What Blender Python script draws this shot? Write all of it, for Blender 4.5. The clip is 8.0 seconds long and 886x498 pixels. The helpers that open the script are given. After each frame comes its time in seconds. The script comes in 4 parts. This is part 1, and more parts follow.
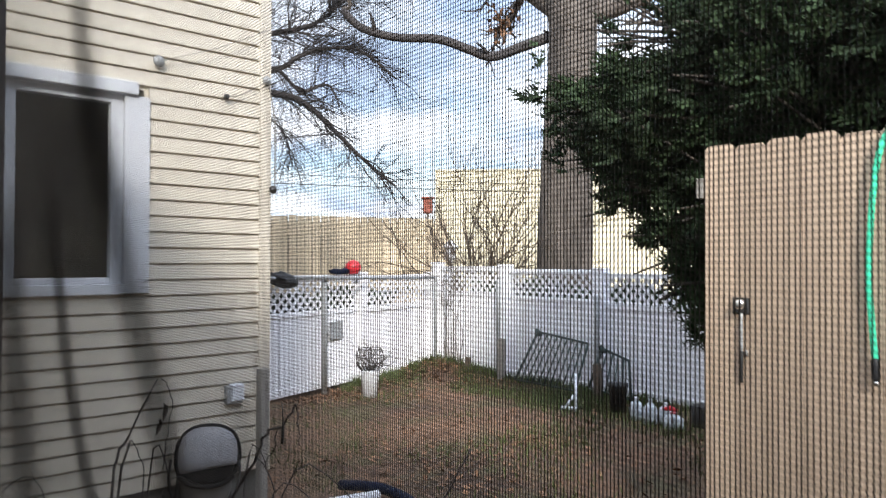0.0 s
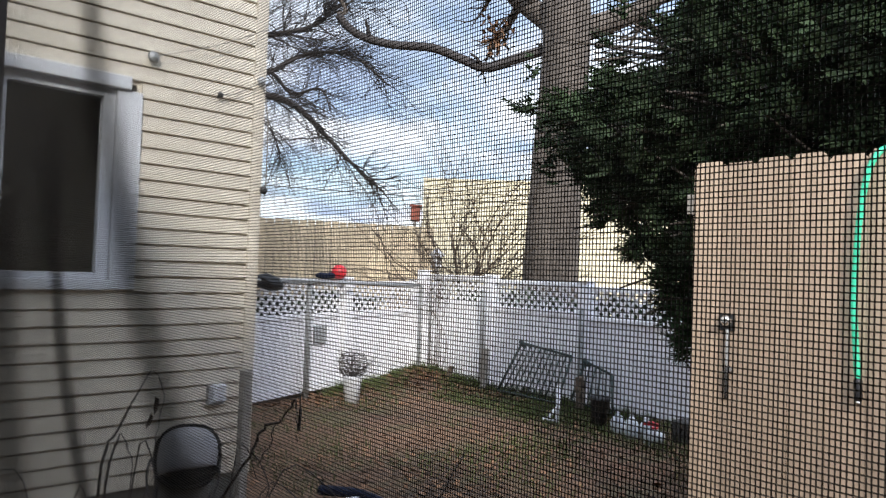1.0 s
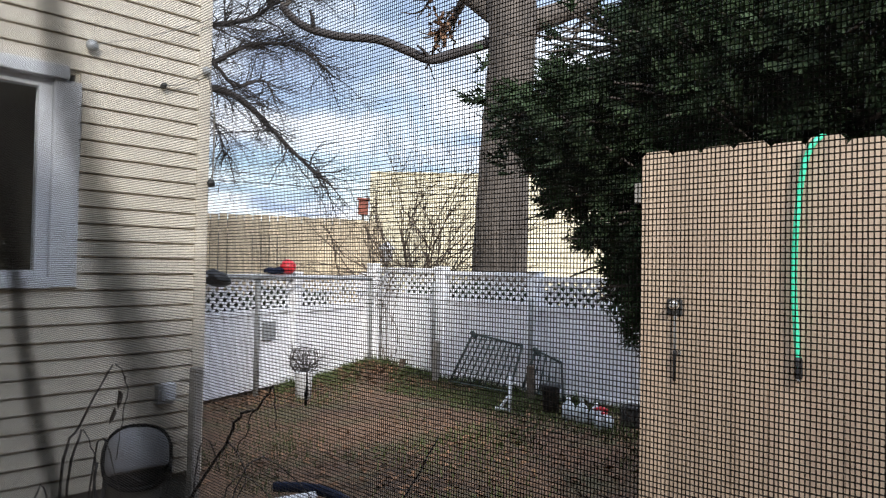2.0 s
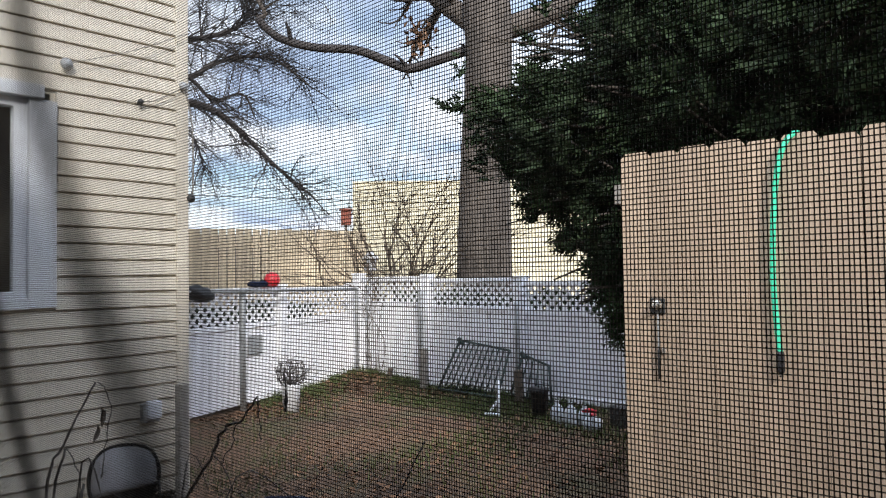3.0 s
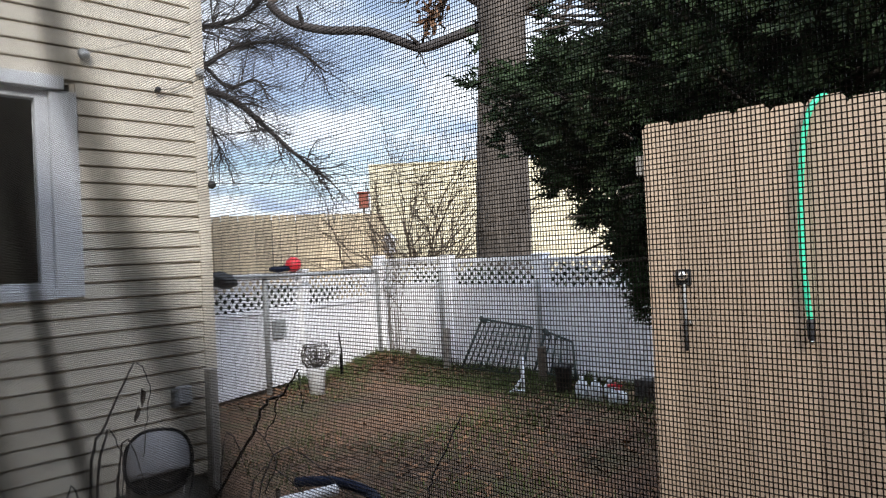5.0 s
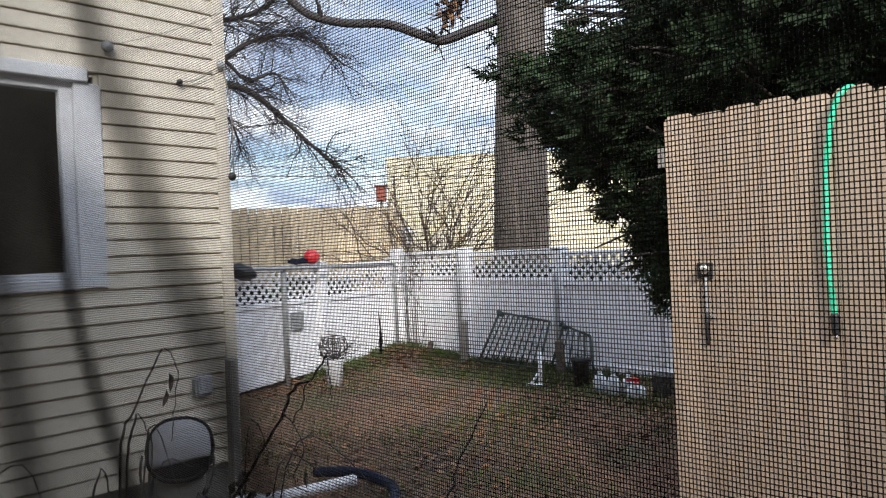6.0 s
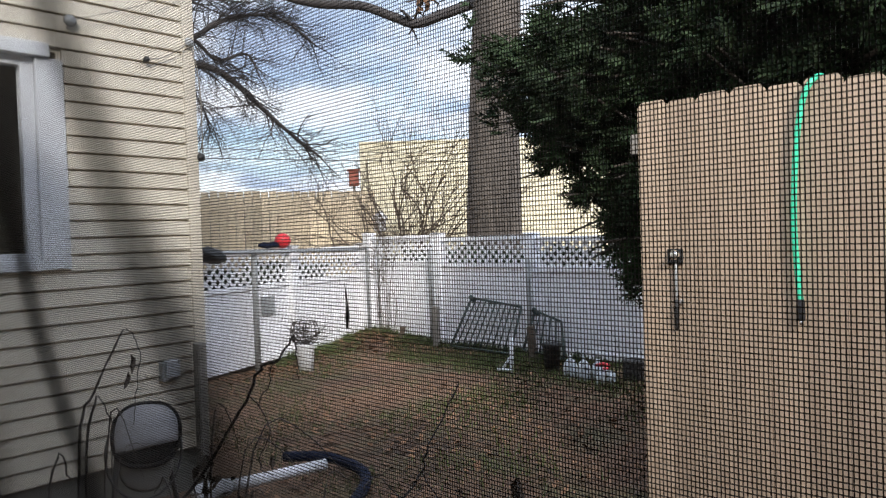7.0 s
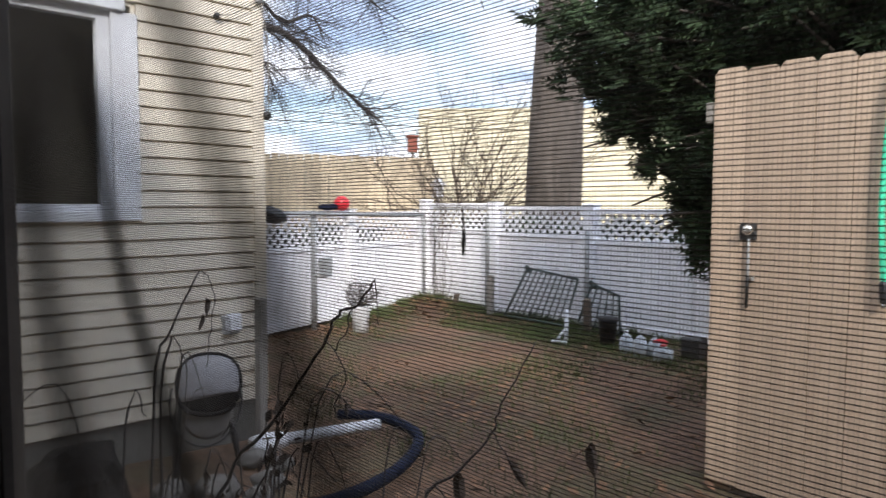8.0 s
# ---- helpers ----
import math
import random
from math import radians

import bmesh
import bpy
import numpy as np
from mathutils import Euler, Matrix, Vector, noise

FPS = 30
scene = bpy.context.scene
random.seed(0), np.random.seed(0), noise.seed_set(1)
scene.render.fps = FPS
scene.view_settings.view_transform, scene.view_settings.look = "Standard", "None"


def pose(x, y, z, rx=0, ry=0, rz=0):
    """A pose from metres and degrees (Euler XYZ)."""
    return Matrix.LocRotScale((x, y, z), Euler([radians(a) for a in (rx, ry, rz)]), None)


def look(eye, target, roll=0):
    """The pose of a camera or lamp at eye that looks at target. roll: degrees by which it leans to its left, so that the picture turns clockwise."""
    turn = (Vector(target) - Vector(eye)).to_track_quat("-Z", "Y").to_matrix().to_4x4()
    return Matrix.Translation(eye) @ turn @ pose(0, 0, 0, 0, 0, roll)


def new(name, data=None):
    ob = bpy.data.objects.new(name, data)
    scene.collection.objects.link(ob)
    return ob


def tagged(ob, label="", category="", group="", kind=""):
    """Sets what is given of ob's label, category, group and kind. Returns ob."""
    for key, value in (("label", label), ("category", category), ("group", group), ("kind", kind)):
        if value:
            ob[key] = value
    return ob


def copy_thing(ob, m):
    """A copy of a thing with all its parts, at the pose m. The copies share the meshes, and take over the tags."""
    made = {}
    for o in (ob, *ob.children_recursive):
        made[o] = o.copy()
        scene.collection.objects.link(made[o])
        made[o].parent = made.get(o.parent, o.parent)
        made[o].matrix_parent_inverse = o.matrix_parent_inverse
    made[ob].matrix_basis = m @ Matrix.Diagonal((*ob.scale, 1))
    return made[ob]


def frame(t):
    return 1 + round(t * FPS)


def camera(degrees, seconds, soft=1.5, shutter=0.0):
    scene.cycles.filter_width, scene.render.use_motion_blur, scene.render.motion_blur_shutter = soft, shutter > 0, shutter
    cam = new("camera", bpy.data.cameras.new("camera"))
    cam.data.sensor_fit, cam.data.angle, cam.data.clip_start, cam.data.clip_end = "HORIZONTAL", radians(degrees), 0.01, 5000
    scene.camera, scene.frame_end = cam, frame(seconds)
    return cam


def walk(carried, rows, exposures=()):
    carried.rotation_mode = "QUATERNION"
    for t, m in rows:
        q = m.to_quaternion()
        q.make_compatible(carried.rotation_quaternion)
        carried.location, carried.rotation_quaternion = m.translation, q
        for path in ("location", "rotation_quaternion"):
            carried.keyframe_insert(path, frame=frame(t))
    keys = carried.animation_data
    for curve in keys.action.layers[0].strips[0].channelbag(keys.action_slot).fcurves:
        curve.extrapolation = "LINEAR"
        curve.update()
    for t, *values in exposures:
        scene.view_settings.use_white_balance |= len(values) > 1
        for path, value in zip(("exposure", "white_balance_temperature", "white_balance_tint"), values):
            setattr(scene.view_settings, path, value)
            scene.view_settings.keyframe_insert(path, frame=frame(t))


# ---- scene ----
cam = camera(65.4, 8.0, soft=1.2, shutter=0.3)
PATH = [
    (0, (-0.162, 0.801, 1.313), (1.13, 2.327, 1.353), -0.0),
    (0.1, (-0.155, 0.807, 1.319), (1.116, 2.35, 1.373), 0.4),
    (0.3, (-0.151, 0.825, 1.316), (1.096, 2.386, 1.409), 0.6),
    (0.5, (-0.16, 0.827, 1.311), (1.075, 2.396, 1.418), 0.5),
    (1, (-0.177, 0.817, 1.302), (1.147, 2.315, 1.369), 2.0),
    (1.5, (-0.198, 0.842, 1.291), (1.208, 2.264, 1.339), 2.3),
    (3, (-0.202, 0.827, 1.287), (1.263, 2.186, 1.361), -1.0),
    (3.5, (-0.204, 0.835, 1.282), (1.264, 2.192, 1.356), -1.6),
    (4, (-0.201, 0.85, 1.277), (1.26, 2.214, 1.345), -2.3),
    (4.5, (-0.203, 0.848, 1.276), (1.248, 2.224, 1.316), -2.7),
    (6, (-0.217, 0.858, 1.267), (1.178, 2.291, 1.272), -2.5),
    (6.5, (-0.217, 0.87, 1.264), (1.194, 2.287, 1.257), -2.2),
    (7, (-0.204, 0.87, 1.259), (1.245, 2.248, 1.22), -2.0),
    (7.5, (-0.184, 0.868, 1.229), (1.134, 2.369, 1.141), -1.5),
    (7.8, (-0.192, 0.88, 1.231), (1.078, 2.42, 1.108), -0.8),
    (8, (-0.204, 0.918, 1.236), (1.13, 2.403, 1.112), 0.1),
]
walk(cam, [(t, look(eye, target, roll)) for t, eye, target, roll in PATH], exposures=[(0, 1.1, 6450, 10), (0.4, 0.7, 6450, 10), (4, 0.66, 6450, 10), (6.5, 0.63, 6500, 10), (7.6, 0.74, 6500, 11), (8, 0.98, 6500, 12)])

# light: winter sun from over the roof of the wing, cloudy sky
SUN = Vector((-0.56, -0.81, 0.52)).normalized()
sun = new("sun", bpy.data.lights.new("sun", "SUN"))
sun.data.energy, sun.data.angle, sun.data.color = 2.75, radians(10.0), (1.0, 0.95, 0.87)
sun.matrix_world = look((0, 0, 20), Vector((0, 0, 20)) - SUN)
world = bpy.data.worlds.new("world")
scene.world = world
world.use_nodes = True
wn, wl = world.node_tree.nodes, world.node_tree.links
wn.clear()
sky = wn.new("ShaderNodeTexSky")
sky.sky_type, sky.sun_disc = "NISHITA", False
sky.sun_elevation, sky.sun_rotation = math.asin(SUN.z), math.atan2(SUN.x, SUN.y)
sky.air_density, sky.dust_density = 1.0, 0.6
tc = wn.new("ShaderNodeTexCoord")
sep = wn.new("ShaderNodeSeparateXYZ")
wl.new(tc.outputs["Generated"], sep.inputs[0])
zz = wn.new("ShaderNodeMath"); zz.operation = "MAXIMUM"; zz.inputs[1].default_value = 0.02
wl.new(sep.outputs[2], zz.inputs[0])
za = wn.new("ShaderNodeMath"); za.operation = "ADD"; za.inputs[1].default_value = 0.12
wl.new(zz.outputs[0], za.inputs[0])
dv = []
for k in (0, 1):
    d = wn.new("ShaderNodeMath"); d.operation = "DIVIDE"
    wl.new(sep.outputs[k], d.inputs[0]); wl.new(za.outputs[0], d.inputs[1]); dv.append(d)
cmb = wn.new("ShaderNodeCombineXYZ")
wl.new(dv[0].outputs[0], cmb.inputs[0]); wl.new(dv[1].outputs[0], cmb.inputs[1])
cl = wn.new("ShaderNodeTexNoise")
cl.inputs["Scale"].default_value, cl.inputs["Detail"].default_value, cl.inputs["Roughness"].default_value = 1.1, 8, 0.58
cl.inputs["Distortion"].default_value = 0.4
wl.new(cmb.outputs[0], cl.inputs["Vector"])
ramp = wn.new("ShaderNodeValToRGB")
ramp.color_ramp.elements[0].position, ramp.color_ramp.elements[1].position = 0.35, 0.62
wl.new(cl.outputs[0], ramp.inputs[0])
mixw = wn.new("ShaderNodeMix"); mixw.data_type = "RGBA"
body_noise = wn.new("ShaderNodeTexNoise")
body_noise.inputs["Scale"].default_value, body_noise.inputs["Detail"].default_value = 1.7, 6
wl.new(cmb.outputs[0], body_noise.inputs["Vector"])
shades = wn.new("ShaderNodeValToRGB")
shades.color_ramp.elements[0].position, shades.color_ramp.elements[1].position = 0.40, 0.58
shades.color_ramp.elements[0].color, shades.color_ramp.elements[1].color = (0.36, 0.44, 0.60, 1), (0.86, 0.90, 0.96, 1)
wl.new(body_noise.outputs[0], shades.inputs[0])
cloud = wn.new("ShaderNodeVectorMath"); cloud.operation = "SCALE"; cloud.inputs["Scale"].default_value = 10.0
wl.new(shades.outputs[0], cloud.inputs[0])
wl.new(cloud.outputs[0], mixw.inputs[7])
low = wn.new("ShaderNodeMapRange")
low.inputs[1].default_value, low.inputs[2].default_value, low.inputs[3].default_value, low.inputs[4].default_value = 0.02, 0.14, 0.85, 0.0
wl.new(sep.outputs[2], low.inputs[0])
veil = wn.new("ShaderNodeMath"); veil.operation = "MAXIMUM"
thin = wn.new("ShaderNodeMapRange")
thin.inputs[3].default_value = 0.28
wl.new(ramp.outputs[0], thin.inputs[0])
wl.new(low.outputs[0], veil.inputs[0]); wl.new(thin.outputs[0], veil.inputs[1])
wl.new(veil.outputs[0], mixw.inputs[0]); wl.new(sky.outputs[0], mixw.inputs[6])
# clouds brightened towards the unseen sun, as added fill on shaded faces
dot = wn.new("ShaderNodeVectorMath"); dot.operation = "DOT_PRODUCT"; dot.inputs[1].default_value = SUN
wl.new(tc.outputs["Generated"], dot.inputs[0])
glow = wn.new("ShaderNodeMapRange")
glow.inputs[1].default_value, glow.inputs[2].default_value, glow.inputs[3].default_value, glow.inputs[4].default_value = -0.4, 1.0, 1.0, 2.15
wl.new(dot.outputs["Value"], glow.inputs[0])
lit_sky = wn.new("ShaderNodeVectorMath"); lit_sky.operation = "SCALE"
wl.new(mixw.outputs[2], lit_sky.inputs[0]); wl.new(glow.outputs[0], lit_sky.inputs["Scale"])
bg = wn.new("ShaderNodeBackground"); bg.inputs[1].default_value = 0.15
wo = wn.new("ShaderNodeOutputWorld")
wl.new(lit_sky.outputs[0], bg.inputs[0]); wl.new(bg.outputs[0], wo.inputs[0])


# ---- materials ----
def material(name, base, rough=0.7, vary=0.25, grain=30.0, stain=2.0, bump=0.2, bump_dist=0.004, metal=0.0,
             stretch=(1, 1, 1), piece=0.0, dirt=None, dirt_amount=0.0, spec=0.5):
    m = bpy.data.materials.new(name)
    m.use_nodes = True
    n, l = m.node_tree.nodes, m.node_tree.links
    b = n["Principled BSDF"]
    b.inputs["Roughness"].default_value, b.inputs["Metallic"].default_value = rough, metal
    b.inputs["Specular IOR Level"].default_value = spec
    tco = n.new("ShaderNodeTexCoord")
    mp = n.new("ShaderNodeMapping"); mp.inputs["Scale"].default_value = stretch
    l.new(tco.outputs["Object"], mp.inputs[0])
    fine = n.new("ShaderNodeTexNoise"); fine.inputs["Scale"].default_value = grain; fine.inputs["Detail"].default_value = 6
    big = n.new("ShaderNodeTexNoise"); big.inputs["Scale"].default_value = stain; big.inputs["Detail"].default_value = 4
    l.new(mp.outputs[0], fine.inputs["Vector"]); l.new(mp.outputs[0], big.inputs["Vector"])
    add = n.new("ShaderNodeMath"); add.operation = "ADD"
    l.new(fine.outputs[0], add.inputs[0]); l.new(big.outputs[0], add.inputs[1])
    mr = n.new("ShaderNodeMapRange")
    mr.inputs[1].default_value, mr.inputs[2].default_value = 0.7, 1.3
    mr.inputs[3].default_value, mr.inputs[4].default_value = 1 - vary, 1 + vary
    l.new(add.outputs[0], mr.inputs[0])
    val = mr.outputs[0]
    if piece:
        oi = n.new("ShaderNodeObjectInfo")
        pr = n.new("ShaderNodeMapRange"); pr.inputs[3].default_value, pr.inputs[4].default_value = 1 - piece, 1 + piece
        l.new(oi.outputs["Random"], pr.inputs[0])
        mu = n.new("ShaderNodeMath"); mu.operation = "MULTIPLY"
        l.new(val, mu.inputs[0]); l.new(pr.outputs[0], mu.inputs[1]); val = mu.outputs[0]
    sc = n.new("ShaderNodeVectorMath"); sc.operation = "SCALE"
    sc.inputs[0].default_value = base
    l.new(val, sc.inputs["Scale"])
    out = sc.outputs[0]
    if dirt:
        dn = n.new("ShaderNodeTexNoise"); dn.inputs["Scale"].default_value = stain * 2.3; dn.inputs["Detail"].default_value = 8
        l.new(mp.outputs[0], dn.inputs["Vector"])
        dr = n.new("ShaderNodeMapRange"); dr.inputs[1].default_value, dr.inputs[2].default_value = 0.48, 0.72
        dr.inputs[4].default_value = dirt_amount
        l.new(dn.outputs[0], dr.inputs[0])
        mx = n.new("ShaderNodeMix"); mx.data_type = "RGBA"; mx.inputs[7].default_value = (*dirt, 1)
        l.new(dr.outputs[0], mx.inputs[0]); l.new(out, mx.inputs[6]); out = mx.outputs[2]
    l.new(out, b.inputs["Base Color"])
    if bump:
        bp = n.new("ShaderNodeBump"); bp.inputs["Strength"].default_value = bump; bp.inputs["Distance"].default_value = bump_dist
        l.new(fine.outputs[0], bp.inputs["Height"]); l.new(bp.outputs[0], b.inputs["Normal"])
    return m


M = {}
M["siding"] = material("cream_siding", (0.68, 0.62, 0.51), 0.5, 0.07, 60, 1.5, 0.1, 0.001, stretch=(0.3, 1, 2), piece=0.04, dirt=(0.42, 0.37, 0.30), dirt_amount=0.3)
M["blocker_brown"] = material("dark_brown_blocker", (0.06, 0.05, 0.042), 0.8, 0.2, 20, 1, 0.1)
M["stone"] = material("pale_grey_stone", (0.14, 0.132, 0.12), 0.85, 0.25, 25, 4, 0.5, 0.008)
M["withered"] = material("withered_brown_leaf", (0.055, 0.036, 0.024), 0.8, 0.4, 60, 8, 0.0)
M["white_paint"] = material("white_trim", (0.72, 0.74, 0.77), 0.45, 0.06, 50, 3, 0.05, dirt=(0.4, 0.4, 0.4), dirt_amount=0.3)
M["vinyl"] = material("white_vinyl", (0.90, 0.90, 0.92), 0.4, 0.06, 40, 2, 0.04, piece=0.03, dirt=(0.46, 0.48, 0.45), dirt_amount=0.28)
M["cedar"] = material("tan_board", (0.44, 0.337, 0.245), 0.75, 0.16, 45, 3, 0.35, 0.003, stretch=(1, 1, 0.06), piece=0.10, dirt=(0.30, 0.22, 0.16), dirt_amount=0.35)
M["pine"] = material("yellow_board", (0.70, 0.58, 0.40), 0.75, 0.15, 30, 2, 0.3, 0.003, stretch=(1, 1, 0.08), piece=0.14)
M["bark"] = material("grey_brown_bark", (0.102, 0.084, 0.070), 0.9, 0.45, 16, 2, 0.9, 0.03, stretch=(1, 1, 0.16))
M["twig"] = material("grey_twig", (0.06, 0.052, 0.05), 0.85, 0.3, 30, 3, 0.3, 0.003)
M["shrub_bark"] = material("brown_shrub_twig", (0.11, 0.082, 0.06), 0.85, 0.3, 30, 3, 0.3, 0.003)
M["leaf"] = material("dark_juniper_green", (0.029, 0.047, 0.021), 0.75, 0.75, 9, 2.2, 0.0, spec=0.2)
M["litter"] = material("brown_leaf_litter", (0.130, 0.074, 0.043), 0.9, 0.7, 26, 0.9, 0.9, 0.03, dirt=(0.085, 0.085, 0.035), dirt_amount=0.75)
M["dead_leaf"] = material("dead_leaf", (0.17, 0.092, 0.05), 0.8, 0.75, 14, 1.5, 0.0)
M["grass"] = material("green_grass", (0.078, 0.102, 0.030), 0.7, 0.4, 6, 1.2, 0.0)
M["galv"] = material("grey_galvanised_pipe", (0.36, 0.37, 0.37), 0.5, 0.2, 60, 4, 0.1, 0.001, metal=0.25)
M["green_metal"] = material("dark_green_metal", (0.045, 0.066, 0.062), 0.5, 0.3, 60, 4, 0.15, 0.001, metal=0.2)
M["clear_plastic"] = material("milky_plastic", (0.50, 0.54, 0.57), 0.35, 0.12, 30, 3, 0.05)
M["dark_metal"] = material("dark_metal", (0.05, 0.05, 0.05), 0.5, 0.3, 60, 4, 0.15, 0.001, metal=0.6)
M["chrome"] = material("bright_steel", (0.75, 0.75, 0.73), 0.22, 0.1, 60, 4, 0.05, 0.001, metal=0.9)
M["black_plastic"] = material("black_plastic", (0.02, 0.02, 0.022), 0.45, 0.2, 30, 3, 0.05)
M["soot"] = material("sooty_black_enamel", (0.007, 0.007, 0.008), 0.8, 0.3, 30, 3, 0.1, spec=0.15)
M["grey_plastic"] = material("grey_plastic", (0.24, 0.24, 0.255), 0.5, 0.1, 30, 3, 0.05, dirt=(0.25, 0.24, 0.22), dirt_amount=0.3)
M["blue_plastic"] = material("dark_blue_plastic", (0.010, 0.015, 0.034), 0.8, 0.25, 30, 3, 0.1, spec=0.12)
M["green_hose"] = material("mint_green_hose", (0.06, 0.62, 0.36), 0.4, 0.08, 80, 6, 0.1, 0.001)
M["red"] = material("red_plastic", (0.55, 0.03, 0.04), 0.4, 0.15, 30, 3, 0.05)
M["rust_red"] = material("rust_red_paint", (0.28, 0.08, 0.05), 0.7, 0.3, 30, 3, 0.2)
M["grey_board"] = material("weathered_grey_wood", (0.27, 0.25, 0.22), 0.85, 0.25, 40, 3, 0.4, 0.003, stretch=(1, 1, 0.08))
M["concrete"] = material("concrete", (0.16, 0.158, 0.142), 0.9, 0.2, 40, 2, 0.3, 0.004)
M["building"] = material("tan_stucco", (0.68, 0.615, 0.44), 0.8, 0.08, 20, 0.6, 0.1)
M["roofing"] = material("grey_shingle", (0.16, 0.15, 0.15), 0.9, 0.25, 30, 2, 0.3)
M["wire_mesh"] = material("grey_screen_wire", (0.10, 0.085, 0.07), 0.5, 0.12, 300, 20, 0.0, spec=0.5)
M["frame_dark"] = material("dark_bronze_frame", (0.035, 0.032, 0.03), 0.5, 0.2, 60, 4, 0.05)
M["interior"] = material("dim_interior_paint", (0.10, 0.09, 0.08), 0.8, 0.08, 40, 2, 0.05)
M["floorboard"] = material("wood_floor", (0.16, 0.10, 0.06), 0.5, 0.25, 30, 2, 0.1, stretch=(0.2, 1, 1))
M["cable"] = material("black_cable", (0.03, 0.03, 0.03), 0.6, 0.2, 50, 4, 0.0)
M["pane_backdrop"] = material("mottled_dark_backdrop", (0.15, 0.14, 0.115), 0.9, 0.6, 5, 1.1, 0.2)


def glass_material():
    m = bpy.data.materials.new("window_glass")
    m.use_nodes = True
    b = m.node_tree.nodes["Principled BSDF"]
    b.inputs["Base Color"].default_value = (0.75, 0.78, 0.78, 1)
    b.inputs["Roughness"].default_value, b.inputs["IOR"].default_value = 0.03, 1.45
    b.inputs["Transmission Weight"].default_value = 1.0
    return m


M["glass"] = glass_material()


# ---- mesh helpers ----
def box(bm, x0, x1, y0, y1, z0, z1, bevel=0.0):
    vs = bmesh.ops.create_cube(bm, size=1, matrix=Matrix.Translation(((x0 + x1) / 2, (y0 + y1) / 2, (z0 + z1) / 2))
                               @ Matrix.Diagonal((x1 - x0, y1 - y0, z1 - z0, 1)))["verts"]
    if bevel:
        es = list({e for v in vs for e in v.link_edges})
        bmesh.ops.bevel(bm, geom=es, offset=bevel, segments=1, affect="EDGES")


def obox(bm, m, sx, sy, sz, bevel=0.0):
    """A box of that size about the origin of m."""
    vs = bmesh.ops.create_cube(bm, size=1, matrix=m @ Matrix.Diagonal((sx, sy, sz, 1)))["verts"]
    if bevel:
        es = list({e for v in vs for e in v.link_edges})
        bmesh.ops.bevel(bm, geom=es, offset=bevel, segments=1, affect="EDGES")


class Soup:
    """Vertices and faces of one mesh that is gathered piece by piece."""

    def __init__(self):
        self.v, self.f = [], []

    def tube(self, pts, radii, sides=5, cap=True):
        pts = [Vector(p) for p in pts]
        ref = Vector((0.3, 0.2, 0.93))
        start = len(self.v)
        for i, p in enumerate(pts):
            d = (pts[min(i + 1, len(pts) - 1)] - pts[max(i - 1, 0)])
            d = d.normalized() if d.length > 1e-9 else Vector((0, 0, 1))
            a = d.cross(ref if abs(d.dot(ref)) < 0.95 else Vector((1, 0, 0))).normalized()
            b = d.cross(a)
            for k in range(sides):
                t = 2 * math.pi * k / sides
                self.v.append(p + (a * math.cos(t) + b * math.sin(t)) * radii[i])
        for i in range(len(pts) - 1):
            for k in range(sides):
                q, w = start + i * sides, (k + 1) % sides
                self.f.append((q + k, q + w, q + sides + w, q + sides + k))
        if cap:
            self.f.append(tuple(start + k for k in reversed(range(sides))))
            self.f.append(tuple(start + (len(pts) - 1) * sides + k for k in range(sides)))

    def face(self, *pts):
        s = len(self.v)
        self.v.extend(Vector(p) for p in pts)
        self.f.append(tuple(range(s, s + len(pts))))

    def mesh(self, name, smooth=True):
        me = bpy.data.meshes.new(name)
        me.from_pydata([tuple(p) for p in self.v], [], self.f)
        if smooth:
            me.polygons.foreach_set("use_smooth", [True] * len(me.polygons))
        me.update()
        return me


def as_mesh(name, made, smooth=False):
    if isinstance(made, Soup):
        return made.mesh(name, True)
    if isinstance(made, bpy.types.Mesh):
        return made
    me = bpy.data.meshes.new(name)
    bmesh.ops.recalc_face_normals(made, faces=made.faces)
    for f in made.faces:
        f.smooth = smooth
    made.to_mesh(me)
    made.free()
    return me


def thing(name, at, label, category, group="", kind=""):
    ob = new(name)
    ob.empty_display_size = 0.1
    ob.location = at
    return tagged(ob, label, category, group, kind)


def part(name, made, mat, parent, label="", smooth=False, kind=""):
    me = as_mesh(name, made, smooth)
    if not me.materials:
        me.materials.append(mat)
    ob = new(name, me)
    ob.parent = parent
    root = parent
    while root.parent:
        root = root.parent
    base = root.location if root.type == "EMPTY" else Vector((0, 0, 0))
    if parent is root and root.type == "EMPTY":
        ob.matrix_parent_inverse = Matrix.Translation(-base)
    return tagged(ob, label, kind=kind)


def solo(name, made, mat, label, category, group="", kind="", smooth=False):
    me = as_mesh(name, made, smooth)
    me.materials.append(mat)
    return tagged(new(name, me), label, category, group, kind)


def smooth_path(ctrl, n=6):
    """Points of a soft curve through the control points."""
    c = [Vector(p) for p in ctrl]
    out = []
    for i in range(len(c) - 1):
        p0, p1, p2, p3 = c[max(i - 1, 0)], c[i], c[i + 1], c[min(i + 2, len(c) - 1)]
        for k in range(n):
            t = k / n
            out.append(0.5 * ((2 * p1) + (p2 - p0) * t + (2 * p0 - 5 * p1 + 4 * p2 - p3) * t * t + (3 * p1 - p0 - 3 * p2 + p3) * t ** 3))
    out.append(c[-1])
    return out


def taper(n, r0, r1):
    return [r0 + (r1 - r0) * i / max(n - 1, 1) for i in range(n)]


